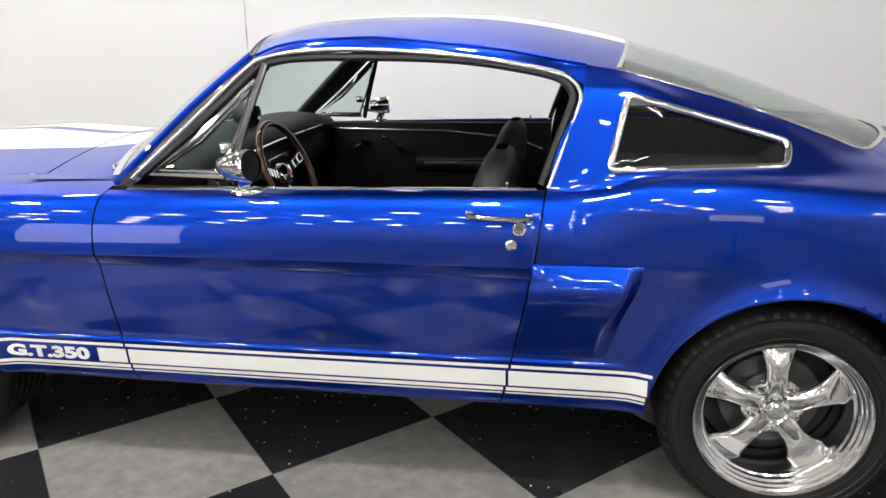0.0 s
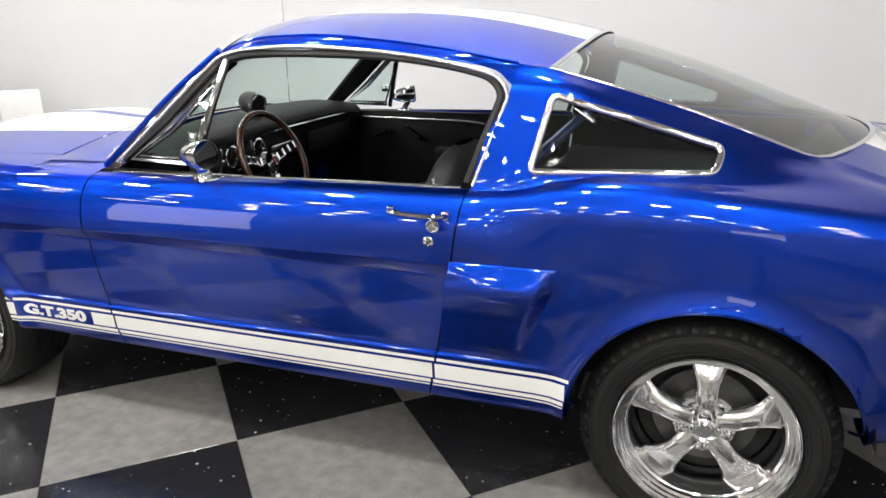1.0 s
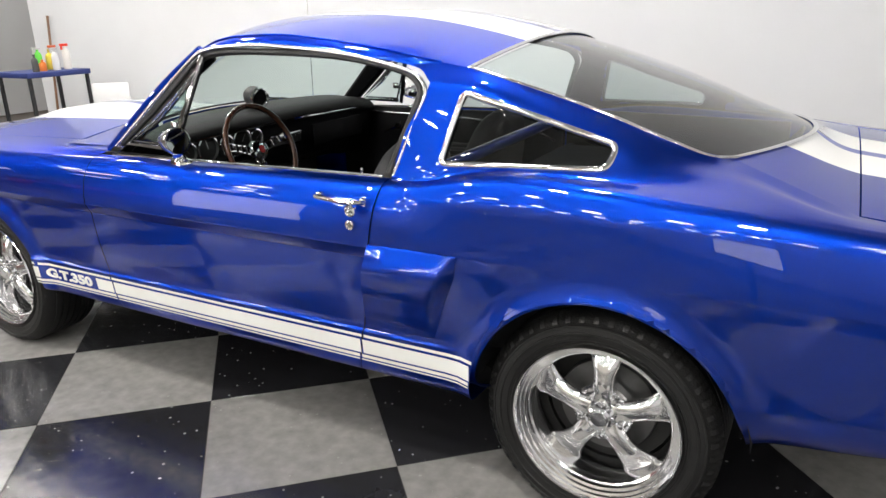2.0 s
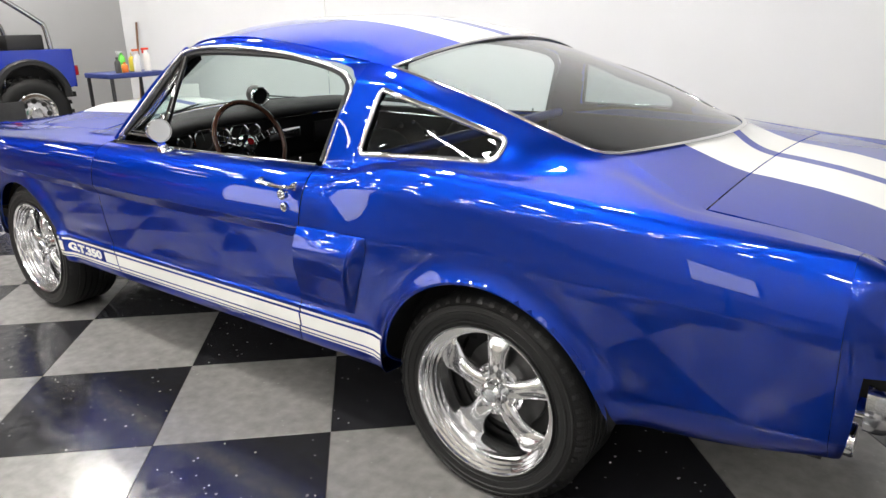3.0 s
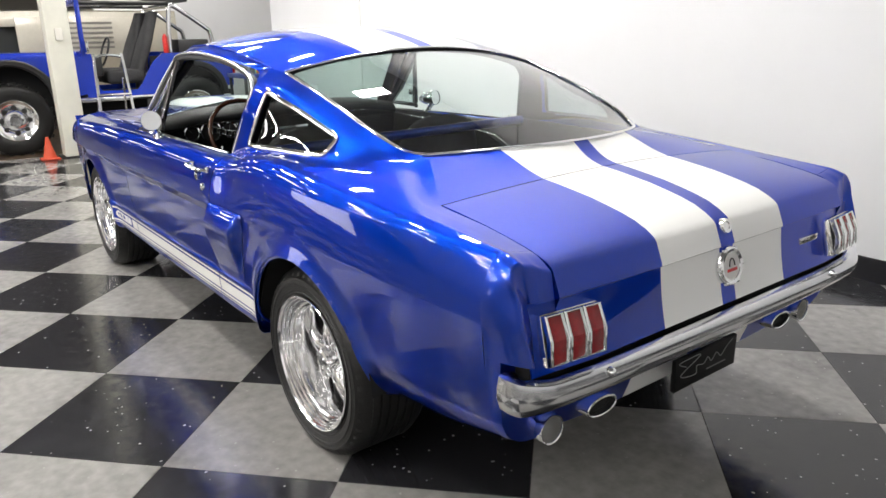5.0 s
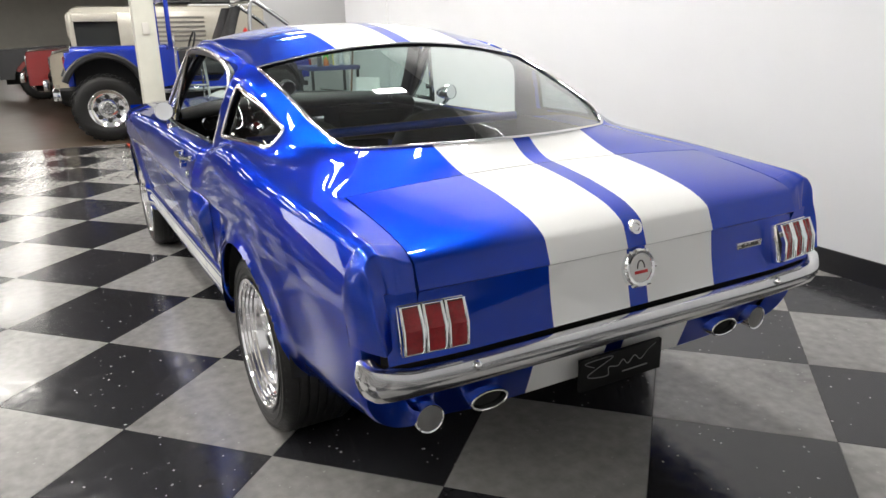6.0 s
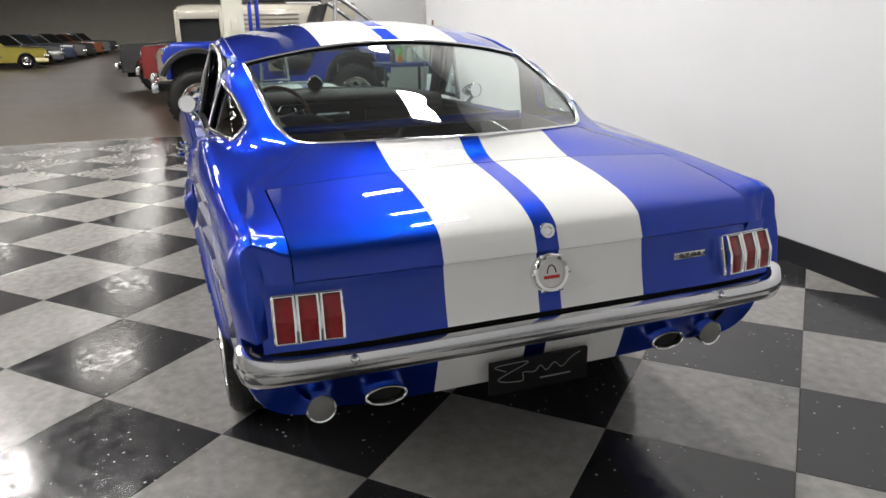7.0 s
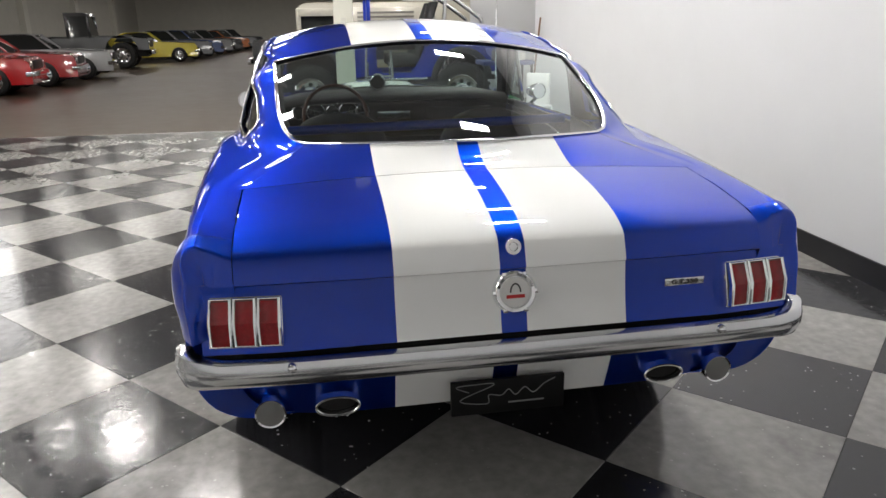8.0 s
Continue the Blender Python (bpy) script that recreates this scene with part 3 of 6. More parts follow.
def sail(u, v, off=0.0):
    x = spl(v, XF)
    x = x + (XEND - x) * u
    c = [Vector(row(SIDE, x, 20)), Vector(at(Q1, x)), Vector(at(Q2, x)), Vector(at(Q3, x)), Vector(edge_e(x))]
    ks = [0, .14, .28, .80, 1.0]
    i = 0
    while i < 3 and v > ks[i + 1]:
        i += 1
    t = (v - ks[i]) / (ks[i + 1] - ks[i])
    p0 = c[i - 1] if i > 0 else 2 * c[0] - c[1] + Vector((.01, -.01))
    p3 = c[i + 2] if i < 3 else 2 * c[4] - c[3]
    h = ks[i + 1] - ks[i]
    m0 = (c[i + 1] - p0) / ((ks[i + 1] - (ks[i - 1] if i else -.1))) * h
    m1 = (p3 - c[i]) / (((ks[i + 2] if i < 3 else 1.2) - ks[i])) * h
    q = (2 * t ** 3 - 3 * t * t + 1) * c[i] + (t ** 3 - 2 * t * t + t) * m0 + (3 * t * t - 2 * t ** 3) * c[i + 1] + (t ** 3 - t * t) * m1
    return Vector((x, -(q.x - off), q.y))


# quarter window: its corners on the sail panel (x, z)
QW = [(.913, 1.181), (.868, .990), (1.325, .997), (1.338, 1.052)]


def in_poly(x, z, poly):
    c = False
    for i in range(len(poly)):
        x0, z0 = poly[i]
        x1, z1 = poly[i - 1]
        if (z0 > z) != (z1 > z) and x < (x1 - x0) * (z - z0) / (z1 - z0) + x0:
            c = not c
    return c


def sail_at(x, z, off=0.0):
    """The sail panel's point over a given x and height."""
    lo, hi = .0, 1.0
    for _ in range(24):
        v = (lo + hi) / 2
        xa = spl(v, XF)
        p = sail(min(1, max(0, (x - xa) / (XEND - xa))), v, off)
        if p.z < z:
            lo = v
        else:
            hi = v
    return p


def round_poly(poly, r, n=5):
    """A polygon with rounded corners, as points."""
    out = []
    for i in range(len(poly)):
        p0, p1, p2 = Vector(poly[i - 1]), Vector(poly[i]), Vector(poly[(i + 1) % len(poly)])
        a, b = (p0 - p1).normalized(), (p2 - p1).normalized()
        for k in range(n + 1):
            t = k / n
            out.append((1 - t) ** 2 * (p1 + a * r) + 2 * t * (1 - t) * p1 + t * t * (p1 + b * r))
    return out


qw_in = round_poly(QW, .022)
qw_xz = [(p.x, p.y) for p in qw_in]
both("sail_panel", grid(sail, 190, 56, lambda p: in_poly(p.x, p.z, qw_xz)), M_PAINT, sharp=50)
liner = grid(lambda u, v: sail(u * .46, .1 + v * .88, .03), 60, 24, lambda p: in_poly(p.x, p.z, qw_xz))
both("quarter_trim", liner, M_VINYL)
dense = []
for i in range(len(qw_in)):
    a, b = qw_in[i - 1], qw_in[i]
    n = max(1, int((b - a).length / .03))
    dense += [a + (b - a) * k / n for k in range(n)]
qpath = [sail_at(p.x, p.y) for p in dense]
frames = both("quarter_window", sweep([p + Vector((0, -.004, 0)) for p in qpath], oval(.019, .013), True, (0, -1, .3)), M_CHROME, "chrome-framed quarter window", sharp=70)
c0 = sum(qpath, Vector()) / len(qpath)
pane = [p + Vector((0, .010, 0)) for p in qpath] + [c0 + Vector((0, .010, 0))]
n = len(qpath)
for k, fr in enumerate(frames):
    vs = pane if k == 0 else mirror(pane)
    mesh_ob("pane", vs, [[i, (i + 1) % n, n] for i in range(n)], M_GLASST, fr, "dark tinted glass", sharp=80)

# roof
ZC = [(-.24, 1.362), (-.1, 1.390), (0, 1.400), (.136, 1.406), (.343, 1.406), (.486, 1.399), (.646, 1.380), (.824, 1.345), (.945, 1.315)]
ZR = [(-.155, 1.286), (-.07, 1.316), (.03, 1.330), (.185, 1.334), (.43, 1.314), (.59, 1.293), (.746, 1.264), (.9, 1.238)]
ZT = [(-.150, 1.262), (-.094, 1.288), (0, 1.302), (.177, 1.307), (.436, 1.289), (.593, 1.268), (.747, 1.235), (.80, 1.200)]
RD = .628


def roof(u, v, drop=0.0):
    y = (2 * v - 1) * RD
    k = min(1.0, abs(y) / RD)
    xa, xb = -.238 + .085 * k * k, .946 - .056 * k * k
    x = xa + (xb - xa) * u
    xc = -.24 + (x - xa) / (xb - xa) * 1.185
    xr = -.155 + (x - xa) / (xb - xa) * 1.047
    zc, zr = spl(xc, ZC), spl(xr, ZR)
    w = spl(u, [(0, .980), (.3, 1.0), (.9, 1.0), (1, .985)])
    return Vector((x, y * w, zr + (zc - zr) * (1 - k ** 2.3) - drop))


mesh_ob("roof", *grid(roof, 60, 48), M_STRIPE, car, "blue roof skin with two white bands")
mesh_ob("headliner", *grid(lambda u, v: roof(.02 + .96 * u, .01 + .98 * v, .022), 24, 24), M_VINYL, car, "black headliner")


def roof_rail(u, v):
    x = -.150 + u * .952
    zr, zt = spl(x, ZR), spl(x, ZT)
    d = RD * spl(u, [(0, .98), (.3, 1.0), (1, 1.0)])
    p = Vector((x, -(d + .045 * math.sin(v * math.pi / 2) * (.9 + .1 * u)), zr + .001 - (zr - zt) * (1 - math.cos(v * math.pi / 2)) - .004 * math.sin(v * math.pi)))
    k = smooth(.80, .97, u)
    if k > 0:                            # runs out flush on the sail panel
        p.y += k * (sail_at(.806, p.z).y - .002 - p.y)
    return p


both("roof_rail", grid(roof_rail, 48, 8), M_PAINT)
both("drip_moulding", sweep([roof_rail(i / 40, .08) + Vector((0, -.002, .002)) for i in range(41)], ring(.0035, 6)), M_PAINT)

# side window opening: chrome surround and black seal
win = [(-.512, .752, .948), (-.40, .733, 1.042), (-.27, .706, 1.155), (-.150, .676, 1.258), (-.094, .674, 1.285), (0, .674, 1.299), (.177, .675, 1.304), (.436, .676, 1.286), (.593, .680, 1.264), (.720, .688, 1.237), (.768, .693, 1.215), (.790, .700, 1.180), (.782, .711, 1.140), (.748, .737, 1.045), (.712, .765, .940)]
wp = [Vector((x, -d - .005, z)) for x, d, z in catmull(win, 6)]
both("window_surround", sweep(wp, oval(.013, .016), False, (0, -1, .2)), M_SATIN, "chrome moulding round the side window", sharp=70)
cw = Vector((.15, -.70, 1.1))
both("window_seal", sweep([p + (cw - p).normalized() * .021 + Vector((0, .014, 0)) for p in wp], rounded(.020, .03, .005), False, (0, -1, .2)), M_TRIM, "black rubber seal")
both("belt_moulding", sweep([Vector((-.52 + i * .05, -side(DOOR_ROWS, -.52 + i * .05, 21.2)[0], side(DOOR_ROWS, -.52 + i * .05, 21)[1] + .002)) for i in range(25)], rounded(.010, .008, .002)), M_CHROME)

# vent window with its frame
vent = [Vector((-.10, -.676, 1.268)), Vector((-.155, -.718, 1.11)), Vector((-.207, -.757, .946))]
vents = both("vent_window", join(sweep(catmull(vent, 6), rounded(.020, .020, .004), False, (0, -1, .2)),
                                 sweep([Vector((-.125, -.690, 1.225)), Vector((-.31, -.722, 1.065)), Vector((-.455, -.748, .958)), Vector((-.22, -.756, .955))], rounded(.016, .016, .003), False, (0, -1, .2))), M_CHROME, "chrome-framed vent window")
for k, fr in enumerate(vents):
    vs = [Vector((-.125, -.688, 1.225)), Vector((-.455, -.745, .958)), Vector((-.215, -.753, .955))]
    mesh_ob("pane", vs if k == 0 else mirror(vs), [[0, 1, 2]], M_GLASS, fr)
    inner = sweep([Vector((-.142, -.692, 1.195)), Vector((-.30, -.720, 1.052)), Vector((-.425, -.744, .970)), Vector((-.228, -.752, .968)), Vector((-.165, -.716, 1.11))], rounded(.011, .014, .003), True, (0, -1, .2))
    seal = sweep([Vector((-.112, -.678, 1.262)), Vector((-.33, -.718, 1.072)), Vector((-.482, -.748, .955))], rounded(.010, .022, .003), False, (0, -1, .2))
    latch = boxs(-.235, -.205, -.738, -.722, 1.020, 1.050, .004)
    for nm, sh, ma, lb in (("inner_frame", inner, M_CHROME, "slim chrome inner frame"), ("seal", seal, M_TRIM, "black rubber seal"), ("latch", latch, M_CHROME, "")):
        mesh_ob(nm, sh[0] if k == 0 else mirror(sh[0]), sh[1], ma, fr, lb)

# front pillars and windscreen
ap = catmull([(-.578, -.735, .925), (-.46, -.712, 1.03), (-.31, -.672, 1.165), (-.158, -.622, 1.288)], 6)
both("front_pillar", sweep(ap, rounded(.034, .034, .012), False, (0, -.8, .6)), M_PAINT)
both("pillar_trim", sweep([p + Vector((.026, -.012, -.014)) for p in ap], rounded(.040, .018, .004), False, (0, -.9, .4)), M_CHROME)
both("pillar_lining", sweep([p + Vector((.020, .024, -.014)) for p in ap], rounded(.066, .034, .008), False, (0, -.8, .6)), M_VINYL)


def screen(u, v, drop=0.0):
    a = 2 * v - 1
    k = 1 - abs(a) ** 2.2
    e = Vector((-.590 + .425 * u, .712 - .105 * u, .938 + .347 * u - .004 * math.sin(u * math.pi)))
    c = Vector((-.735 + .495 * u, 0, 1.000 + .362 * u + .035 * math.sin(u * math.pi)))
    return Vector((e.x + (c.x - e.x) * k, e.y * a, e.z + (c.z - e.z) * k - drop))


wind = mesh_ob("windscreen", *grid(screen, 16, 32), M_GLASS, car, "clear laminated windscreen", sharp=80)
wind.visible_shadow = False
mesh_ob("windscreen_moulding", *sweep([screen(0, i / 40) + Vector((-.005, 0, .004)) for i in range(41)], rounded(.022, .012, .003)), M_CHROME, car)
mesh_ob("header_rail", *sweep([screen(.985, i / 40) + Vector((.01, 0, -.012)) for i in range(41)], rounded(.05, .02, .004)), M_VINYL, car)


# rear glass
CROWN = [(.89, .243), (1.055, .243), (1.245, .247), (1.45, .268), (1.6, .328), (1.78, .34)]
CC = [(.89, 1.330), (.945, 1.313), (1.14, 1.255), (1.33, 1.192), (1.525, 1.117), (1.716, 1.045), (1.775, 1.0205)]


def backlight(u, v, drop=0.0, grow=0.0):
    a = (2 * v - 1)
    xe = .890 + .710 * u
    de, ze = edge_e(min(xe, 1.6))
    xc = .946 + .826 * u
    p = 2.2 - .2 * u
    k = 1 - abs(a) ** p
    x, y = xe + (xc - xe) * k, a * (de + grow)
    return Vector((x, y, spl(x, CC) - spl(x, CROWN) * y * y - drop))


bl = mesh_ob("rear_window", *grid(lambda u, v: backlight(.008 + .984 * u, .004 + .992 * v, .004), 40, 56), M_GLASS, car, "large sloping rear window", sharp=80)
bl.visible_shadow = False
loop = [backlight(0, i / 40) for i in range(41)] + [backlight(i / 40, 1) for i in range(1, 41)] + [backlight(1, 1 - i / 60) for i in range(1, 61)] + [backlight(1 - i / 40, 0) for i in range(1, 40)]
mesh_ob("rear_window_moulding", *sweep([p + Vector((0, 0, .003)) for p in loop], oval(.015, .010), True), M_CHROME, car, "bright moulding round the rear window", sharp=70)


def filler(u, v):
    a = 2 * v - 1
    g = backlight(1, v)
    d = Vector((1.90, a * .687, .9315 + .0255 * (1 - a * a)))
    return g + (d - g) * u + Vector((0, 0, -.012 * math.sin(u * math.pi) * (1 - a * a) ** 2))


mesh_ob("deck_filler_panel", *grid(filler, 12, 64), M_STRIPE, car)
# the lid's side edge, and its crown towards the middle
DECK = [(1.904, .9315), (1.96, .926), (2.02, .9185), (2.08, .911), (2.14, .901), (2.19, .8925), (2.235, .8825), (2.27, .872), (2.290, .8635), (2.300, .857), (2.306, .8495), (2.316, .826), (2.327, .799), (2.3285, .791), (2.323, .786), (2.29, .783)]
dk = [Vector((x, 0, z)) for x, z in DECK]


def deck(u, v):
    y = max(-.682, min(.682, (2 * v - 1) * .682 * 26 / 25))
    skirt = .025 if v in (0, 1) else 0.0
    p = dk[min(int(round(u * (len(dk) - 1))), len(dk) - 1)]
    crown = spl(p.x, [(1.9, .0255), (2.08, .020), (2.235, .009), (2.30, -.003), (2.33, -.006)])
    return Vector((p.x - skirt * .4, y, p.z + crown * (1 - (y / .682) ** 2) - skirt))


mesh_ob("deck_lid", *grid(deck, len(dk) - 1, 52), M_STRIPE, car, "blue boot lid with two white bands", sharp=24)

# tail panel, end caps and valance


def tail_x(y, z):
    """The raked tail panel's face."""
    return 2.349 - .17 * (z - .637) - .018 * smooth(.55, .80, abs(y))


def tail(u, v):
    y, z = (2 * v - 1) * .770, .621 + u * .169
    return Vector((tail_x(y, z) - .004 * math.sin(u * math.pi), y, z))


mesh_ob("tail_panel", *thick(grid(tail, 8, 40), .003), M_STRIPE, car, "blue tail panel with two white bands", sharp=60)


def end_profile(v):
    """The quarter's outline at the seam before its end piece: side, shoulder and top."""
    if v < .72:
        d, z = side(SIDE, XEND, .5 + v / .72 * 19.5)
    else:
        p = sail(1, (v - .72) / .28)
        d, z = -p.y, p.z
    return d, z


V_LOW = next(i / 400 for i in range(400) if end_profile(i / 400)[1] > .657)
CAP_X = [(.65, 2.362), (.70, 2.349), (.79, 2.323), (.85, 2.305), (.885, 2.292), (.905, 2.286)]


def end_piece(u, v):
    """From the seam back to the raked edge, round it and inward to the tail lamp."""
    v = V_LOW + (1 - V_LOW) * v
    d, z = end_profile(v)
    t = max(0.0, (v - .72) / .28)
    xe = spl(z, CAP_X) if t == 0 else spl(end_profile(.72)[1], CAP_X) * (1 - t) + 2.303 * t
    drop = .012 * smooth(.70, .88, z) + .0145 * t
    inset = .036 * (1 - smooth(.80, .90, z)) if t == 0 else 0.0
    k = min(1.0, u / .62)
    out = Vector((XEND + .0014 + (xe - .010 - XEND - .0014) * k, -(d - inset * k * k), z - drop * k ** 1.5))
    if u <= .62:
        return out
    edge = out + Vector((.010, .003 if t == 0 else 0, -.004 * min(1, t * 4)))
    zi = min(edge.z, .786)
    yi = min(-edge.y, .752)
    inn = Vector((tail_x(yi, zi) - .006 + .010 * min(1, t * 3), -yi, zi))
    c = edge + (inn - edge).normalized() * min(.010, (inn - edge).length * .4)
    if u < .78:
        q = (u - .62) / .16
        return (1 - q) ** 2 * out + 2 * q * (1 - q) * edge + q * q * c
    return c + (inn - c) * ((u - .78) / .22)


def end_low(u, v):
    """The quarter's lower rear edge beside the bumper's end."""
    d, z = end_profile(.02 + (V_LOW - .02) * v)
    xe = spl(z, [(.38, 2.250), (.50, 2.272), (.67, 2.284)])
    if u < .7:
        k = u / .7
        return Vector((XEND + .0014 + (xe - XEND - .0014) * k, -(d - .010 * k * k), z))
    k = (u - .7) / .3
    return Vector((xe - .012 * k, -(d - .010 - .10 * k), z))


both("quarter_end", join(grid(end_piece, 26, 60), grid(end_low, 12, 40)), M_PAINT, "blue end piece of the rear wing", sharp=50)


def valance(u, v):
    y = (2 * v - 1) * .795
    k = abs(y) / .795
    z0 = .372 + .075 * k ** 7
    return Vector((2.290 - .050 * u - .03 * k ** 6 - .010 * u * u, y * (1 - .06 * u * u), .555 + (z0 - .555) * u))


mesh_ob("rear_valance", *thick(grid(valance, 10, 48), .004), M_STRIPE, car, "blue lower rear panel with white bands")

# bonnet, cowl and nose


def bonnet(u, v):
    y = (2 * v - 1) * .622
    k = abs(y) / .622
    x = -2.10 + 1.20 * u - .05 * (1 - k * k) * u
    sc = .030 * smooth(.30, .20, abs(y)) * smooth(-1.95, -1.55, x) * (1 - smooth(-1.40, -.98, x))
    return Vector((x, y, spl(x, ZB) + .024 + .048 * (1 - k ** 1.8) * smooth(-2.12, -1.6, x) + sc))


mesh_ob("bonnet", *grid(bonnet, 50, 48), M_STRIPE, car, "blue bonnet with scoop and two white bands")


def cowl(u, v):
    y = (2 * v - 1) * .70
    k = abs(y) / .70
    a = Vector((-.897 - .05 * max(0, 1 - (y / .622) ** 2), y, spl(-.9, ZB) + .022 + .048 * max(0, 1 - (abs(y) / .622) ** 1.8)))
    b = Vector((-.59 - .145 * (1 - k ** 2.2), y, .932 + .062 * (1 - k ** 2.2)))
    return a + (b - a) * u


mesh_ob("cowl", *grid(cowl, 8, 32), M_STRIPE, car)
both("cowl_corner", grid(lambda u, v: Vector((-.90 + .34 * u, -(.625 + .10 * v), spl(-.9, ZB) + .022 - .004 * u - .006 * v)), 6, 3), M_PAINT)
mesh_ob("nose", *grid(lambda u, v: Vector((-2.075 - .025 * u, (2 * v - 1) * (.73 + .03 * u), .42 + u * .45)), 8, 12), M_PAINT, car)
mesh_ob("front_bumper", *sweep([Vector((-2.10, -.72, .50)), Vector((-2.15, -.64, .50)), Vector((-2.18, 0, .50)), Vector((-2.15, .64, .50)), Vector((-2.10, .72, .50))], rounded(.03, .09, .01)), M_CHROME, car)
mesh_ob("underbody", *join(boxs(-2.08, -1.74, -.70, .70, .30, .42), boxs(-1.0, 1.0, -.72, .72, .285, .36), boxs(-1.75, -.95, -.50, .50, .28, .60), boxs(.95, 1.80, -.52, .52, .30, .62), boxs(1.74, 2.22, -.74, .74, .40, .50)), M_DARK, car, "dark underside and floor pan")
for cx, cz, r in ARCH:
    both("wheel_housing", moved(lathe([(r + .014, .085 if cx < 0 else .040), (r + .014, .385), (.12, .385)], 40, 'y', radians(4), radians(176)), Matrix.Translation((cx, -.873, cz))), M_DARK)
    lip = [Vector((cx + r * math.cos(a), 0, cz + r * math.sin(a))) for a in [radians(-5 + 190 * i / 60) for i in range(61)]]
    for p in lip:
        best = min((abs(side(SIDE, p.x, s / 6)[1] - p.z), s / 6) for s in range(6, 96))
        p.y = -side(SIDE, p.x, best[1])[0] + .006
        if cx > 0:
            p.y = min(quarters[0].data.vertices, key=lambda v: (v.co.x - p.x) ** 2 + (v.co.z - p.z) ** 2).co.y + .004
    for _ in range(12):
        ys = [p.y for p in lip]
        for i in range(1, len(lip) - 1):
            lip[i].y = .5 * ys[i] + .25 * (ys[i - 1] + ys[i + 1])
    both("arch_lip", sweep([Vector((p.x, p.y + .004, p.z)) for p in lip], [(-.012, -.004), (.008, -.004), (.010, .0), (.008, .004), (-.012, .004)], False, (0, 1, 0)), M_PAINT)


# brake cooling scoop behind the door
def scoop(u, v):
    t = min(1.0, v / .9)
    z = .484 + (.744 - .484) * t
    x0 = spl(z, [(.48, .634), (.74, .678)])
    x1 = spl(z, [(.48, .875), (.60, .915), (.70, .955), (.744, .962)])
    u2 = max(0.0, (u - .04) / .96)
    x = x0 + (x1 - x0) * u2
    best = min((abs(side(SIDE, x, q / 4)[1] - z), q / 4) for q in range(20, 66))
    d = side(SIDE, x, best[1])[0]
    h = .006 + .036 * smooth(.0, .74, t) if t < .76 else .006 + .036 * math.cos((t - .76) / .24 * math.pi / 2 * .96)
    h = h * (1 - smooth(.86, 1.0, u2)) + .002
    if v > .9:
        k = (v - .9) / .1
        z += .012 * math.sin(k * math.pi / 2)
        h *= 1 - k * .95
    if u < .04:
        h = -.01
    return Vector((x, -(d + h), z))


both("side_scoop", grid(scoop, 25, 30), M_PAINT, "blue moulded air scoop behind the door", sharp=50)


# rocker stripes
def band(x0, x1, za, zb, off=.0016, nx=None):
    nx = nx or max(1, int((x1 - x0) / .04))

    def f(u, v):
        x = x0 + (x1 - x0) * u
        z = za + (zb - za) * v
        lo, hi = 2.0, 6.0
        for _ in range(20):
            s = (lo + hi) / 2
            d, zz = side(SIDE, x, s)
            if zz < z:
                lo = s
            else:
                hi = s
        return Vector((x, -(d + off + (flare(x, z) if x > .8 else 0)), z))
    return grid(f, nx, 2)


for za, zb in ((.436, .446), (.379, .427), (.362, .3735), (.352, .357)):
    g1, g2 = spl((za + zb) / 2, GAP1), spl((za + zb) / 2, GAP2)
    xs = [(-1.045, g1 - .004), (g1 + .004, g2 - .004), (g2 + .004, spl(za, [(.35, .994), (.45, 1.014)]) - .006)]
    for k, (a, b) in enumerate(xs):
        if za == .379 and k == 0:
            both("stripe", band(-1.045, -1.010, za, zb), M_WHITE, "white painted rocker stripe")
            both("stripe", band(-.665, b, za, zb), M_WHITE, "white painted rocker stripe")
            continue
        both("stripe", band(a, b, za, zb), M_WHITE, "white painted rocker stripe")


def on_side(x, z):
    lo, hi = 2.0, 6.0
    for _ in range(20):
        q = (lo + hi) / 2
        if side(SIDE, x, q)[1] < z:
            lo = q
        else:
            hi = q
    return side(SIDE, x, lo)[0]


for k in (0, 1):
    lv, lf = lettering("G.T.350", .053, .0012, Matrix.Identity(4), 1.0, 1.62)
    sg = -1 if k == 0 else 1
    lv = [Vector((-.838 - sg * v.x, sg * (on_side(-.838 - sg * v.x, .401 + v.y) + .001 + v.z), .401 + v.y)) for v in lv]
    mesh_ob("lettering", lv, lf, M_WHITE, car, "white block lettering")

ant = mesh_ob("aerial", *join(moved(lathe([(0, .02), (.008, .018), (.014, .004), (.016, -.02)], 14, "z"), Matrix.Translation((-.775, .735, .948))), sweep([Vector((-.775, .735, .95)), Vector((-.76, .735, 1.78))], ring(.0024, 6))), M_CHROME, car, "thin chrome radio aerial")

# ---- wheels ----


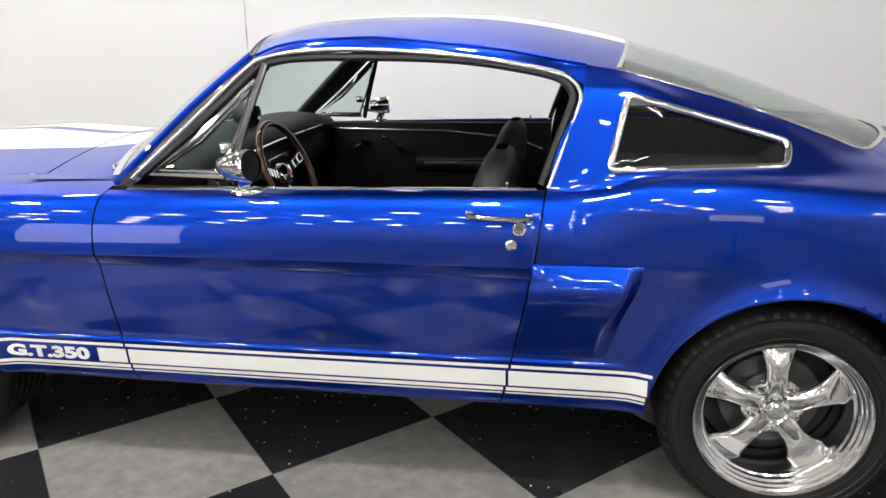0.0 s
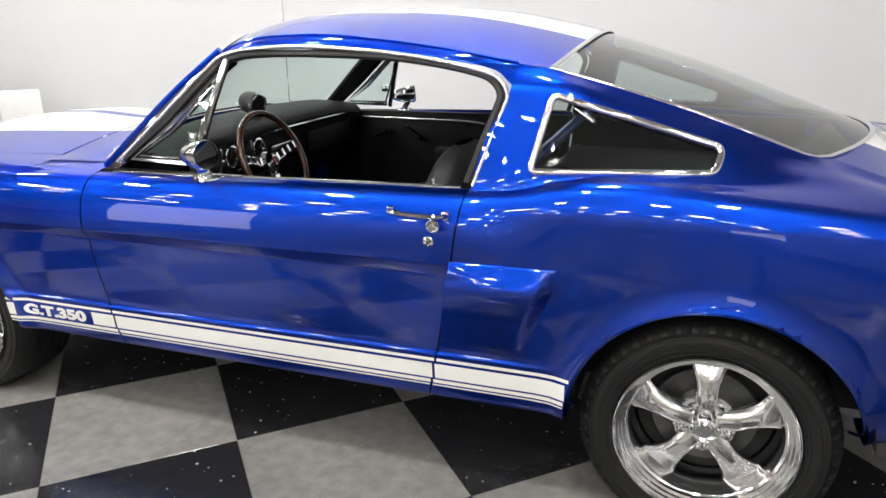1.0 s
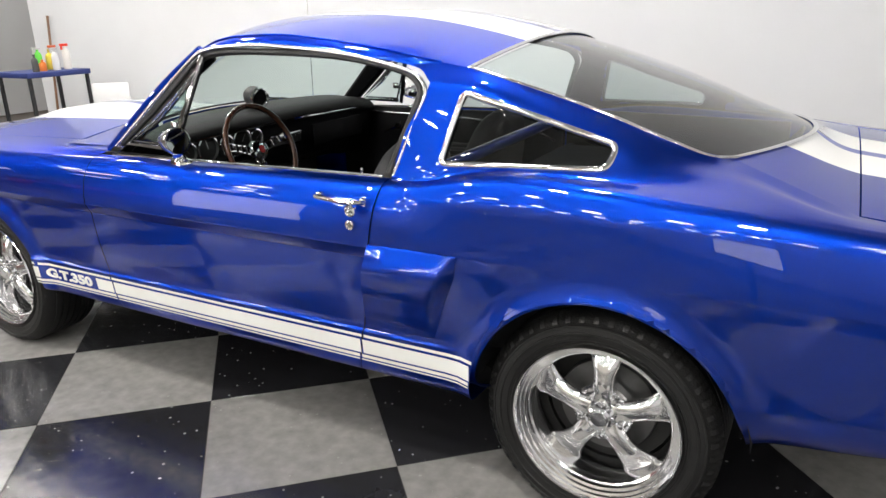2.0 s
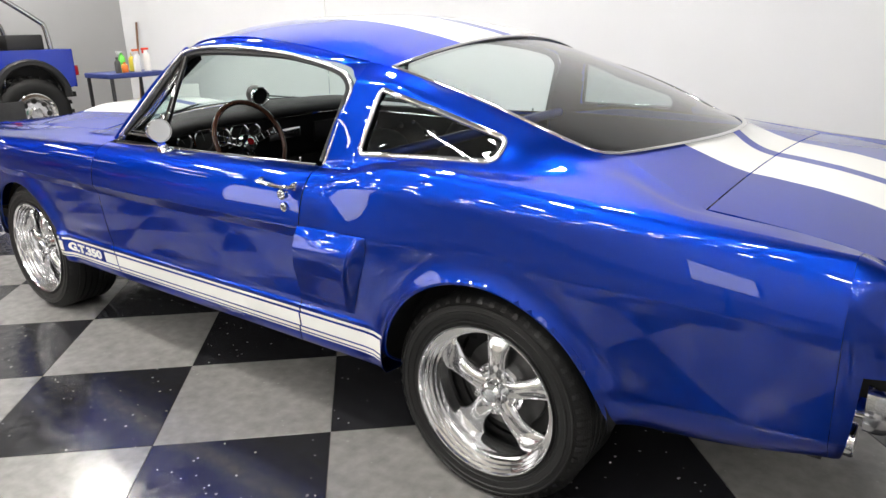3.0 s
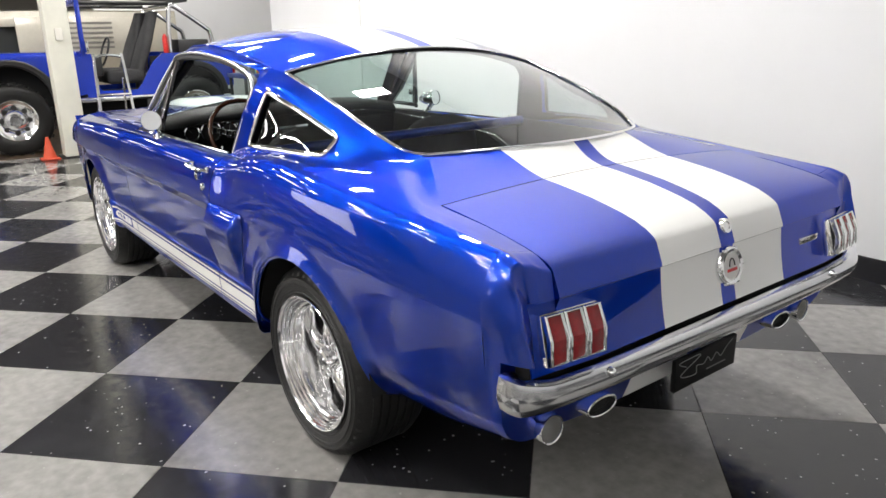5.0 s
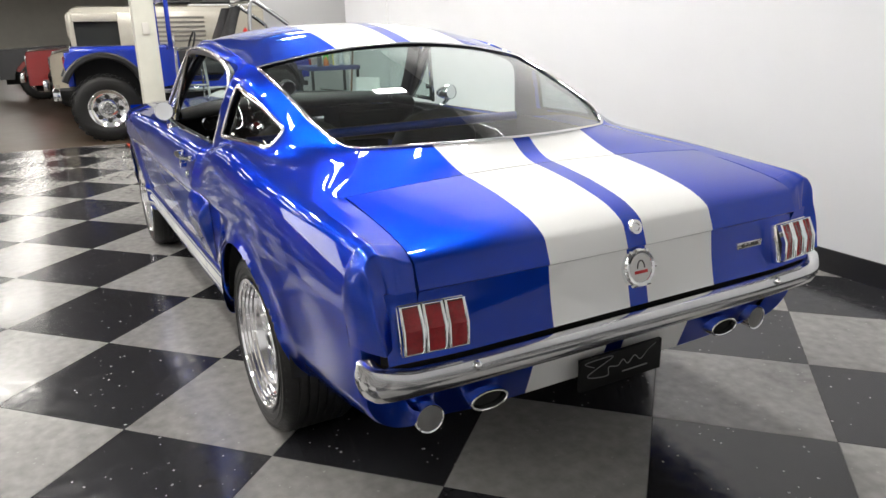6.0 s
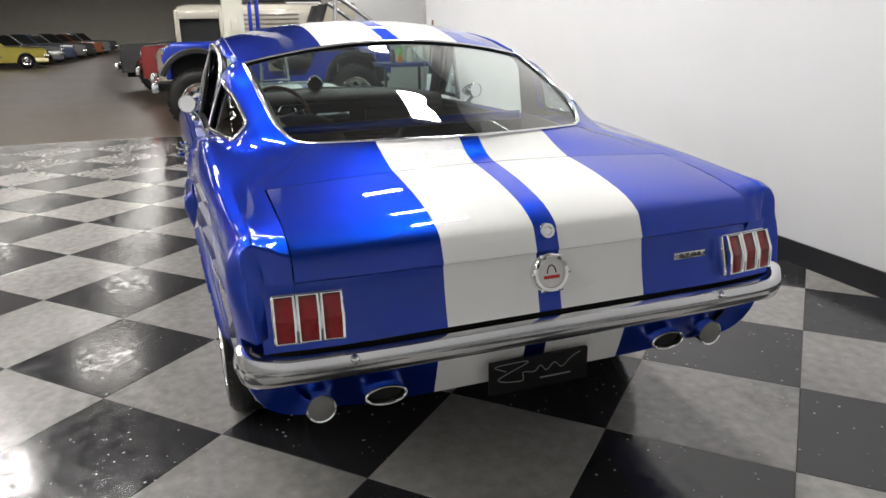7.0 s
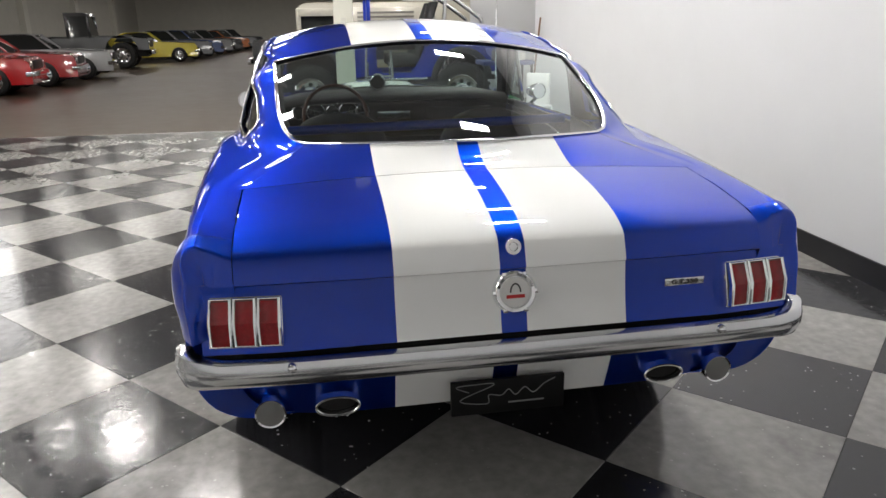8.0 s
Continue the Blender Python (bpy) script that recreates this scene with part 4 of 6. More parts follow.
def make_wheel(cx, sgn, cy, cz, sink):
    """A wheel with its hub set back by sink; the tyre stands flattened on the floor."""
    m = pose(cx, sgn * -cy, cz, 0, 0, 0 if sgn > 0 else 180)

    def grounded(shape):
        return [Vector((v[0], v[1], max(v[2], -cz + .0006))) for v in shape[0]], shape[1]

    prof = [(.228, .010), (.235, -.006), (.233, -.010), (.229, -.009), (.226, -.002), (.220, .001), (.2185, .009), (.212, .012), (.2105, .021), (.204, .024), (.2025, .034), (.197, .038), (.195, .052), (.191, .060), (.190, .20), (.215, .22)]
    rim = mesh_ob("wheel", *lathe(prof, 72), M_POLISH, car, "polished five-spoke alloy wheel", sharp=30)
    rim.matrix_basis = m
    tp = [(.224, .012), (.236, .004), (.2375, -.002), (.243, -.004), (.245, -.001), (.252, -.003), (.254, -.006), (.270, -.009), (.272, -.0115), (.276, -.0115), (.278, -.009), (.289, -.007), (.291, -.0095), (.295, -.009), (.297, -.004), (.305, .003), (.317, .018), (.323, .034)]
    for k in range(6):
        y = .040 + k * .032
        tp += [(.326, y), (.3265, y + .022), (.319, y + .024), (.319, y + .029)]
    tp += [(.322, .234), (.312, .250), (.285, .262), (.240, .255), (.215, .235)]
    mesh_ob("tyre", *grounded(lathe(tp, 96)), M_RUBBER, rim, "black low-profile tyre with worn tread", sharp=35)
    # tread blocks on the shoulder
    blk = []
    for i in range(100):
        a = 2 * math.pi * i / 100
        sh = [(.299, .004), (.302, -.003), (.3085, .000), (.3205, .014), (.3285, .034), (.3245, .039)]
        blk.append(lathe(sh if i % 2 else sh[2:], 2, "y", a, a + .046))
    tagged(mesh_ob("tread_shoulder", *grounded(join(*blk)), M_RUBBER, rim), kind="stuff")
    for i in range(5):
        a = 2 * math.pi * i / 5 + math.pi / 2

        def spoke(u, v):
            r = .038 + .160 * u
            w = spl(u, [(0, .040), (.18, .033), (.42, .032), (.66, .039), (.86, .052), (1, .068)])
            t = 2 * math.pi * v
            c, s = math.cos(t), math.sin(t)
            dep = sink + spl(u, [(0, .004), (.25, .000), (.6, .008), (.85, .026), (1, .040)])
            h = spl(u, [(0, .024), (.6, .024), (1, .016)])
            sx = w * abs(c) ** .8 * (1 if c > 0 else -1)
            return Vector((r * math.cos(a) - sx * math.sin(a), dep + h - h * (s if s > 0 else .9 * s), r * math.sin(a) + sx * math.cos(a)))
        mesh_ob("spoke", *grid(spoke, 18, 24), M_POLISH, rim, sharp=60)
        b = a + math.pi / 5
        nut = moved(lathe([(0, -.018), (.007, -.017), (.0105, -.012), (.0115, .014), (.016, .016)], 10), Matrix.Translation((.062 * math.cos(b), sink + .014, .062 * math.sin(b))))
        mesh_ob("lug_nut", *nut, M_CHROME, rim)
    mesh_ob("hub", *moved(lathe([(0, .012), (.040, .012), (.046, .022), (.074, .023), (.080, .018), (.086, .026), (.086, .06)], 40), Matrix.Translation((0, sink, 0))), M_POLISH, rim, sharp=30)
    mesh_ob("centre_cap", *moved(lathe([(0, -.020), (.021, -.020), (.024, -.017), (.029, -.021), (.036, -.017), (.040, -.006), (.042, .012)], 32), Matrix.Translation((0, sink, 0))), M_CHROME, rim, sharp=30)
    mesh_ob("brake_disc", *lathe([(.03, .125), (.138, .125), (.140, .13), (.140, .145), (.03, .145)], 40), M_DISC, rim)
    mesh_ob("brake_drum", *lathe([(.0, .16), (.185, .16), (.188, .24), (0, .24)], 32), M_DARK, rim)
    return rim


for sgn in (1, -1):
    make_wheel(-1.3716, sgn, .815, .322, .030)
    make_wheel(1.357, sgn, .828, .316, .056)

# ---- rear bumper, lamps and badges ----
bp = catmull([(2.294, -.832, .598), (2.318, -.829, .595), (2.345, -.810, .589), (2.364, -.764, .583), (2.374, -.685, .580), (2.381, -.45, .578), (2.384, 0, .578)], 8)
bp = bp + [Vector((p.x, -p.y, p.z)) for p in reversed(bp[:-1])]
vs, fs = [], []
nB = len(bp)
for i, p in enumerate(bp):
    t = (bp[min(i + 1, nB - 1)] - bp[max(i - 1, 0)]).normalized()
    o = Vector((t.y, -t.x, 0)).normalized()
    if o.x < 0 and abs(p.y) < .7:
        o = -o
    if o.y * p.y < 0 and abs(p.y) >= .7:
        o = -o
    e = smooth(.70, .86, abs(p.y))
    sec = [(-.035, .030 + .010 * e), (-.010, .033 + .010 * e), (.003, .027 + .010 * e), (.009, .008), (.009, -.016), (-.002, -.034 - .014 * e), (-.012, -.039 - .018 * e), (-.035, -.036 - .018 * e)]
    for a, b in sec:
        vs.append(p + o * a + Vector((0, 0, b)))
k = 8
for i in range(nB - 1):
    for q in range(k):
        fs.append([i * k + q, (i + 1) * k + q, (i + 1) * k + (q + 1) % k, i * k + (q + 1) % k])
fs += [list(range(k)), [(nB - 1) * k + q for q in range(k)]]
bump = mesh_ob("rear_bumper", vs, fs, M_BRUSH, car, "chrome rear bumper bar", sharp=44)
for y in (-.560, .556):
    mesh_ob("bolt", *moved(lathe([(0, .012), (.006, .011), (.011, .006), (.012, -.004)], 16, "x"), Matrix.Translation((2.388, y, .594))), M_CHROME, bump)
mesh_ob("bumper_bracket", *join(boxs(2.20, 2.258, -.770, .770, .50, .60), boxs(2.21, 2.322, -.765, .765, .590, .654)), M_DARK, car)


def tail_lamp(sg):
    yc = sg * .662
    lm = pose(2.353, sg * .660, .708, 0, 0, sg * 5.6) @ pose(0, 0, 0, 0, -15, 0) @ Matrix.Diagonal((1, .95, .88, 1)) @ Matrix.Translation((-2.318, -yc, -.697))
    base = mesh_ob("tail_lamp", *moved(boxs(2.278, 2.318, yc - .093, yc + .093, .624, .768, .010), lm), M_CHROME, car, "chrome tail lamp with three red lenses")
    mesh_ob("lamp_face", *moved(boxs(2.316, 2.3195, yc - .088, yc + .088, .629, .763), lm), M_TRIM, base)
    for k in (-1, 0, 1):
        y = yc + k * .060
        fw, hz = .025, .066
        fr = [Vector((2.322, y - fw, .700 - hz)), Vector((2.334, y - fw, .696)), Vector((2.324, y - fw, .694 + hz)), Vector((2.324, y + fw, .694 + hz)), Vector((2.334, y + fw, .696)), Vector((2.322, y + fw, .700 - hz))]
        mesh_ob("bezel", *moved(sweep(fr, rounded(.010, .018, .003), True, (1, 0, 0)), lm), M_CHROME, base)

        def lens(u, v):
            z = .634 + .120 * v
            return Vector((2.320 + .011 * (1 - abs(2 * v - 1)) + .004 * math.sin(u * math.pi), y - .022 + .044 * u, z))
        mesh_ob("lens", *moved(grid(lens, 6, 8), lm), M_RED, base, "ribbed red lens", sharp=12)
    return base


for sg in (-1, 1):
    tail_lamp(sg)

CAP = pose(2.322, .002, .723, 0, -10, 0)
cap = mesh_ob("fuel_cap", *moved(lathe([(0, .022), (.040, .022), (.042, .026), (.050, .028), (.056, .022), (.058, .006), (.050, -.03)], 40, "x"), CAP), M_CHROME, car, "chrome fuel cap with a round badge")
mesh_ob("badge", *moved(lathe([(0, .0245), (.039, .0240), (.0395, .022)], 32, "x"), CAP), mat("badge_white", (.72, .72, .70), .3), cap, "white round badge")
mesh_ob("badge_bar", *moved(boxs(.0245, .0262, -.024, .024, -.015, -.006, .0005), CAP), mat("badge_red", (.5, .02, .02), .3), cap, "red bar on the badge")
mesh_ob("badge_arch", *moved(sweep([Vector((.0255, .013 * math.cos(a), .022 * math.sin(a))) for a in [math.pi * i / 14 for i in range(15)]], ring(.002, 6), False, (1, 0, 0)), CAP), M_TRIM, cap)
for i in range(6):
    a = math.pi * i / 3
    mesh_ob("cap_lug", *moved(boxs(.015, .027, .053 * math.cos(a) - .006, .053 * math.cos(a) + .006, .053 * math.sin(a) - .006, .053 * math.sin(a) + .006, .002), CAP), M_CHROME, cap)
lock = mesh_ob("deck_lock", *moved(lathe([(0, .010), (.010, .010), (.012, .012), (.020, .012), (.023, .004), (.023, -.02)], 28, "x"), pose(2.309, .002, .836, 0, -18, 0)), M_CHROME, car, "round chrome boot lock")
plate = mesh_ob("model_badge", *boxs(2.310, 2.338, .410, .522, .707, .728, .002), M_BRUSH, car, "small brushed metal badge with lettering")
mesh_ob("lettering", *lettering("G.T.350", .016, .0006, Matrix.Translation((2.3385, .466, .7175)) @ Matrix(((0, 0, 1), (1, 0, 0), (0, 1, 0))).to_4x4(), 1.1, 1.3), M_TRIM, plate)
lp = mesh_ob("number_plate", *boxs(2.285, 2.300, -.158, .158, .362, .462, .003), mat("plate_black", (.004, .004, .004), .5, spec=.2), car, "black dealer plate with a grey scribble")
M_SCRIB = mat("grey_print", (.22, .22, .22), .5)
scr = [(-.11, .012), (-.145, .030), (-.10, .034), (-.04, .030), (-.135, -.010), (-.06, -.026), (-.055, .0), (-.02, -.004), (.0, .012), (.02, -.006), (.045, .014), (.07, -.004), (.10, .020), (.13, .034)]
mesh_ob("scribble", *sweep([Vector((2.302, y, .420 + z)) for y, z in [(q.x, q.y) for q in catmull([(a, b, 0) for a, b in scr], 6)]], ring(.0014, 5), False, (1, 0, 0)), M_SCRIB, lp, "plain grey flourish")
mesh_ob("scribble_bar", *boxs(2.3, 2.3015, .0, .10, .390, .394), M_SCRIB, lp)
for sg in (-1, 1):
    rl = mesh_ob("reversing_lamp", *moved(lathe([(.020, -.10), (.038, -.04), (.042, .006), (.040, .012), (.036, .010)], 28, "x"), Matrix.Translation((2.262, sg * .632, .412))), M_CHROME, car, "round chrome reversing lamp")
    mesh_ob("lens", *moved(lathe([(0, .016), (.020, .014), (.037, .008)], 24, "x"), Matrix.Translation((2.262, sg * .632, .412))), M_LENSW, rl)
    ov = [Vector((2.262, sg * .457 + .056 * math.cos(a), .422 + .026 * math.sin(a))) for a in [2 * math.pi * i / 36 for i in range(36)]]
    tip = mesh_ob("exhaust_tip", *sweep(ov, rounded(.007, .05, .002), True, (1, 0, 0)), M_CHROME, car, "oval chrome exhaust trim")
    mesh_ob("bore", *moved(lathe([(0, .0), (.9, .0), (1.0, -.02)], 28, "x"), Matrix.Translation((2.266, sg * .457, .422)) @ Matrix.Diagonal((1, .053, .024, 1))), M_DARK, tip)

# ---- door furniture and mirrors ----
for k in (0, 1):
    sg = -1 if k == 0 else 1
    hd = catmull([(.505, sg * .868, .886), (.520, sg * .892, .889), (.56, sg * .897, .886), (.62, sg * .897, .884), (.655, sg * .893, .884), (.668, sg * .868, .880)], 5)
    h = mesh_ob("door_handle", *join(sweep(hd, rounded(.020, .012, .004)), moved(lathe([(0, .024), (.012, .024), (.016, .018), (.018, 0)], 20), Matrix.Translation((.642, sg * .878 - .012 * (1 if sg < 0 else -1) - .012, .860))), boxs(.498, .520, min(sg * .856, sg * .872), max(sg * .856, sg * .872), .874, .896, .004), boxs(.655, .676, min(sg * .856, sg * .872), max(sg * .856, sg * .872), .868, .892, .004)), M_CHROME, car, "chrome push-button door handle")
    mesh_ob("key_lock", *moved(lathe([(0, .012), (.008, .012), (.010, .015), (.015, .013), (.017, 0), (.017, -.01)] if sg > 0 else [(0, -.012), (.008, -.012), (.010, -.015), (.015, -.013), (.017, 0), (.017, .01)], 20), Matrix.Translation((.620, sg * .866, .809))), M_CHROME, car)
    # bullet-shaped mirror
    mm = pose(-.112, sg * .826, 1.002, 0, -5, sg * 16) @ Matrix.Scale(.88, 4)
    mir = mesh_ob("wing_mirror", *moved(lathe([(0, -.135), (.014, -.130), (.030, -.105), (.042, -.07), (.049, -.03), (.052, .0), (.050, .012), (.046, .012)], 32, "x"), mm), M_CHROME, car, "bullet-shaped chrome wing mirror")
    mesh_ob("mirror_glass", *moved(lathe([(0, .006), (.046, .008)], 32, "x"), mm), M_MIRROR, mir)
    mesh_ob("mirror_foot", *sweep(catmull([(-.145, sg * .788, .926), (-.140, sg * .796, .938), (-.135, sg * .810, .954), (-.130, sg * .824, .975)], 5), rounded(.040, .020, .006)), M_CHROME, mir)
    mesh_ob("foot_plate", *moved(lathe([(0, .014), (.026, .013), (.036, .008), (.040, .0), (.040, -.012)], 28, "z"), Matrix.Translation((-.142, sg * .790, .922)) @ Matrix.Diagonal((1.25, .62, 1, 1))), M_CHROME, mir)
    mesh_ob("lock_button", *moved(lathe([(0, .03), (.004, .03), (.005, .026), (.003, .018), (.003, 0)], 12, "z"), Matrix.Translation((.600, sg * .770, .925))), M_CHROME, car)

# ---- vehicles parked in the hall ----
M_JEEP = mat("off_road_blue", (0.008, 0.035, 0.40), 0.22, 0.2, 0.8, var=0.05)
M_BEIGE = mat("beige_paint", (0.42, 0.38, 0.30), 0.35, 0, 0.4, var=0.05)
M_DGLASS = mat("dark_window", (0.02, 0.022, 0.022), 0.05, 0, 0.5)
M_SEAT = mat("grey_seat_cloth", (0.03, 0.03, 0.032), 0.85, var=0.3, scale=60, bump=0.2, bscale=200)
M_LOUVRE = mat("grey_louvre", (.20, .19, .17), .5, var=.1)
PAINTS = {}


def car_paint(c):
    if c not in PAINTS:
        PAINTS[c] = mat("body_paint", c, 0.25, 0.1, 0.8, var=0.05)
    return PAINTS[c]


def simple_wheel(parent, x, y, r, w, knobs=0):
    """A wheel whose outer face looks along -y or +y of its vehicle."""
    sg = -1 if y < 0 else 1
    prof = [(r * .58, .01), (r * .66, -.004), (r * .85, -.006), (r * .96, .01), (r, .03), (r, w - .03), (r * .96, w - .01), (r * .6, w)]
    ty = mesh_ob("wheel", *moved(lathe(prof, 32), pose(x, y, r, 0, 0, 0 if sg < 0 else 180)), M_RUBBER, parent, "black tyre on a metal wheel")
    if knobs:
        bl = []
        for i in range(knobs):
            for q in (0, 1):
                bl.append(moved(boxs(-.022, .022, .0 + q * w * .55, .09 + q * w * .55, r - .004, r + .018), pose(0, 0, 0, 0, 360 / knobs * (i + .5 * q), 0)))
        tagged(mesh_ob("tread", *moved(join(*bl), pose(x, y, r, 0, 0, 0 if sg < 0 else 180)), M_RUBBER, ty), kind="stuff")
    hub = lathe([(0, .012), (r * .16, .010), (r * .20, .03), (r * .42, .045), (r * .50, .028), (r * .57, .006), (r * .60, .012)], 28)
    mesh_ob("rim", *moved(hub, pose(x, y, r, 0, 0, 0 if sg < 0 else 180)), M_POLISH, ty, "bright metal rim")
    for i in range(8):
        a = 2 * math.pi * i / 8
        mesh_ob("slot", *moved(lathe([(0, .030), (r * .07, .031), (r * .08, .05)], 10), pose(x, y, r, 0, 0, 0 if sg < 0 else 180) @ Matrix.Translation((r * .36 * math.cos(a), 0, r * .36 * math.sin(a)))), M_DARK, ty)
    return ty


def profile_body(pts, y0, y1, tuck=.05, bevel=.03):
    """A side outline (x, z) given width, with its upper edges drawn in."""
    zs = [z for x, z in pts]
    lo, hi = min(zs), max(zs)
    vs, fs = [], []
    n = len(pts)
    for k, t in enumerate((0, .06, .94, 1)):
        for x, z in pts:
            inset = tuck * ((z - lo) / max(hi - lo, .01)) ** 2 + (bevel if k in (0, 3) else 0)
            y = y0 + inset if k < 2 else y1 - inset
            vs.append(Vector((x, y, z - (bevel * .3 if k in (0, 3) and z > lo + .1 else 0))))
    for k in range(3):
        for i in range(n):
            j = (i + 1) % n
            fs.append([k * n + i, k * n + j, (k + 1) * n + j, (k + 1) * n + i])
    fs.append(list(range(n))[::-1])
    fs.append([3 * n + i for i in range(n)])
    return vs, fs


def arch_cut(x0, x1, z0, arches, n=10):
    """The underside from x0 to x1 with wheel arches (x, r)."""
    out = [(x0, z0)]
    for ax, r in sorted(arches):
        for i in range(n + 1):
            a = math.pi - math.pi * i / n
            out.append((ax + r * math.cos(a), max(z0, z0 + r * .95 * math.sin(a))))
    out.append((x1, z0))
    return out


def sedan(label, colour, m, length=4.5, wide=1.75, high=1.35, hood=.92, group="cars parked in a row", fast=False):
    """A parked passenger car with its front at +x."""
    c = empty("parked_car", label, "car", group, m)
    L, W = length / 2, wide / 2
    ar = [(-L * .60, .36), (L * .64, .36)]
    low = arch_cut(-L, L, .24, ar)
    top = [(L, .55), (L - .03, hood - .18), (L - .12, hood - .08), (L * .30, hood), (-L * .55, hood + .02), (-L + .10, hood - .03), (-L, hood - .20)]
    mesh_ob("body", *profile_body(low + top, -W, W, .08, .05), car_paint(colour), c)
    rear = -L * (.78 if fast else .55)
    g = [(L * .30, hood - .01), (L * .08, high - .03), (-L * .05, high), (-L * .30, high - .02), (rear, hood)]
    mesh_ob("cabin_glass", *profile_body(g, -W + .13, W - .13, .13, .03), M_DGLASS, c)
    mesh_ob("roof", *profile_body([(L * .09, high - .035), (L * .05, high + .005), (-L * .12, high + .018), (-L * .32, high), (-L * .36, high - .05)], -W + .25, W - .25, .02, .03), car_paint(colour), c)
    for sg in (-1, 1):
        mesh_ob("pillar", *sweep([Vector((L * .29, sg * (W - .17), hood)), Vector((L * .08, sg * (W - .27), high - .01))], rounded(.05, .05, .01)), car_paint(colour), c)
        mesh_ob("pillar", *sweep([Vector((rear + .06, sg * (W - .17), hood)), Vector((-L * .33, sg * (W - .27), high - .01))], rounded(.10, .05, .01)), car_paint(colour), c)
        mesh_ob("headlamp", *moved(lathe([(0, .012), (.07, .008), (.085, .0), (.09, -.03)], 20, "x"), Matrix.Translation((L + .002, sg * (W - .22), .66))), M_CHROME, c)
    mesh_ob("grille", *boxs(L - .02, L + .006, -W + .34, W - .34, .56, .76, .004), M_TRIM, c)
    mesh_ob("bumper", *sweep([Vector((L - .12, -W - .01, .47)), Vector((L + .05, -W + .06, .47)), Vector((L + .08, 0, .47)), Vector((L + .05, W - .06, .47)), Vector((L - .12, W + .01, .47))], rounded(.03, .10, .012)), M_CHROME, c)
    mesh_ob("underbody", *boxs(-L + .2, L - .2, -W + .22, W - .22, .18, .40), M_DARK, c)
    for ax, r in ar:
        for sg in (-1, 1):
            simple_wheel(c, ax, sg * (W - .02), .32, .20)
    return c


# the row across the aisle, noses towards it
ROW = [(-11.9, (.42, .006, .008), "red sports coupe with a long bonnet", 1.28, True), (-14.7, (.40, .006, .008), "red muscle car with chrome trim", 1.32, True), (-17.4, (.34, .006, .008), "dark red coupe with a black grille", 1.32, True), (-20.2, (.30, .30, .31), "silver coupe with a dark grille", 1.33, True),
       (-31.8, (.62, .52, .04), "yellow hatchback", 1.30, True), (-35.0, (.20, .21, .23), "grey saloon", 1.36, False), (-38.0, (.05, .08, .20), "dark blue saloon", 1.36, False), (-41.0, (.25, .25, .26), "silver-grey saloon", 1.35, False),
       (-44.2, (.05, .05, .055), "black saloon", 1.36, False), (-47.4, (.42, .12, .03), "orange coupe", 1.30, True), (-50.6, (.30, .31, .33), "pale grey saloon", 1.36, False), (-54.0, (.05, .05, .055), "black saloon", 1.36, False)]
for x, col, lab, hi, fa in ROW:
    p = (x, -9.15 + max(0.0, -x - 14.0) * .072)
    sedan(lab + " parked nose to the aisle", col, pose(p[0], p[1], -.012, 0, 0, 90 + 8), 4.5, 1.75, hi, .90, "cars parked along the aisle", fa)
for x, col, lab in ((-14.0, (.03, .03, .032), "black saloon"), (-17.4, (.10, .10, .11), "dark grey saloon"), (-20.6, (.04, .04, .05), "dark saloon"), (-24.0, (.5, .5, .46), "pale saloon")):
    sedan(lab + " in a second parked row", col, pose(x, -14.4, -.012, 0, 0, 90), 4.6, 1.8, 1.5, .98, "cars of the second row")
for x, y, col, lab in ((-22.0, .6, (.30, .012, .012), "red saloon"), (-25.0, .8, (.04, .04, .045), "black saloon"), (-28.0, 1.0, (.25, .25, .25), "grey saloon"), (-31.0, 1.2, (.06, .06, .065), "dark grey saloon"), (-34.0, 1.4, (.22, .23, .24), "silver saloon"), (-37.0, 1.6, (.08, .02, .02), "maroon saloon")):
    sedan(lab + " parked beyond the off-road vehicles", col, pose(x, y, -.012, 0, 0, -90), 4.5, 1.75, 1.38, .93, "cars beyond the column")


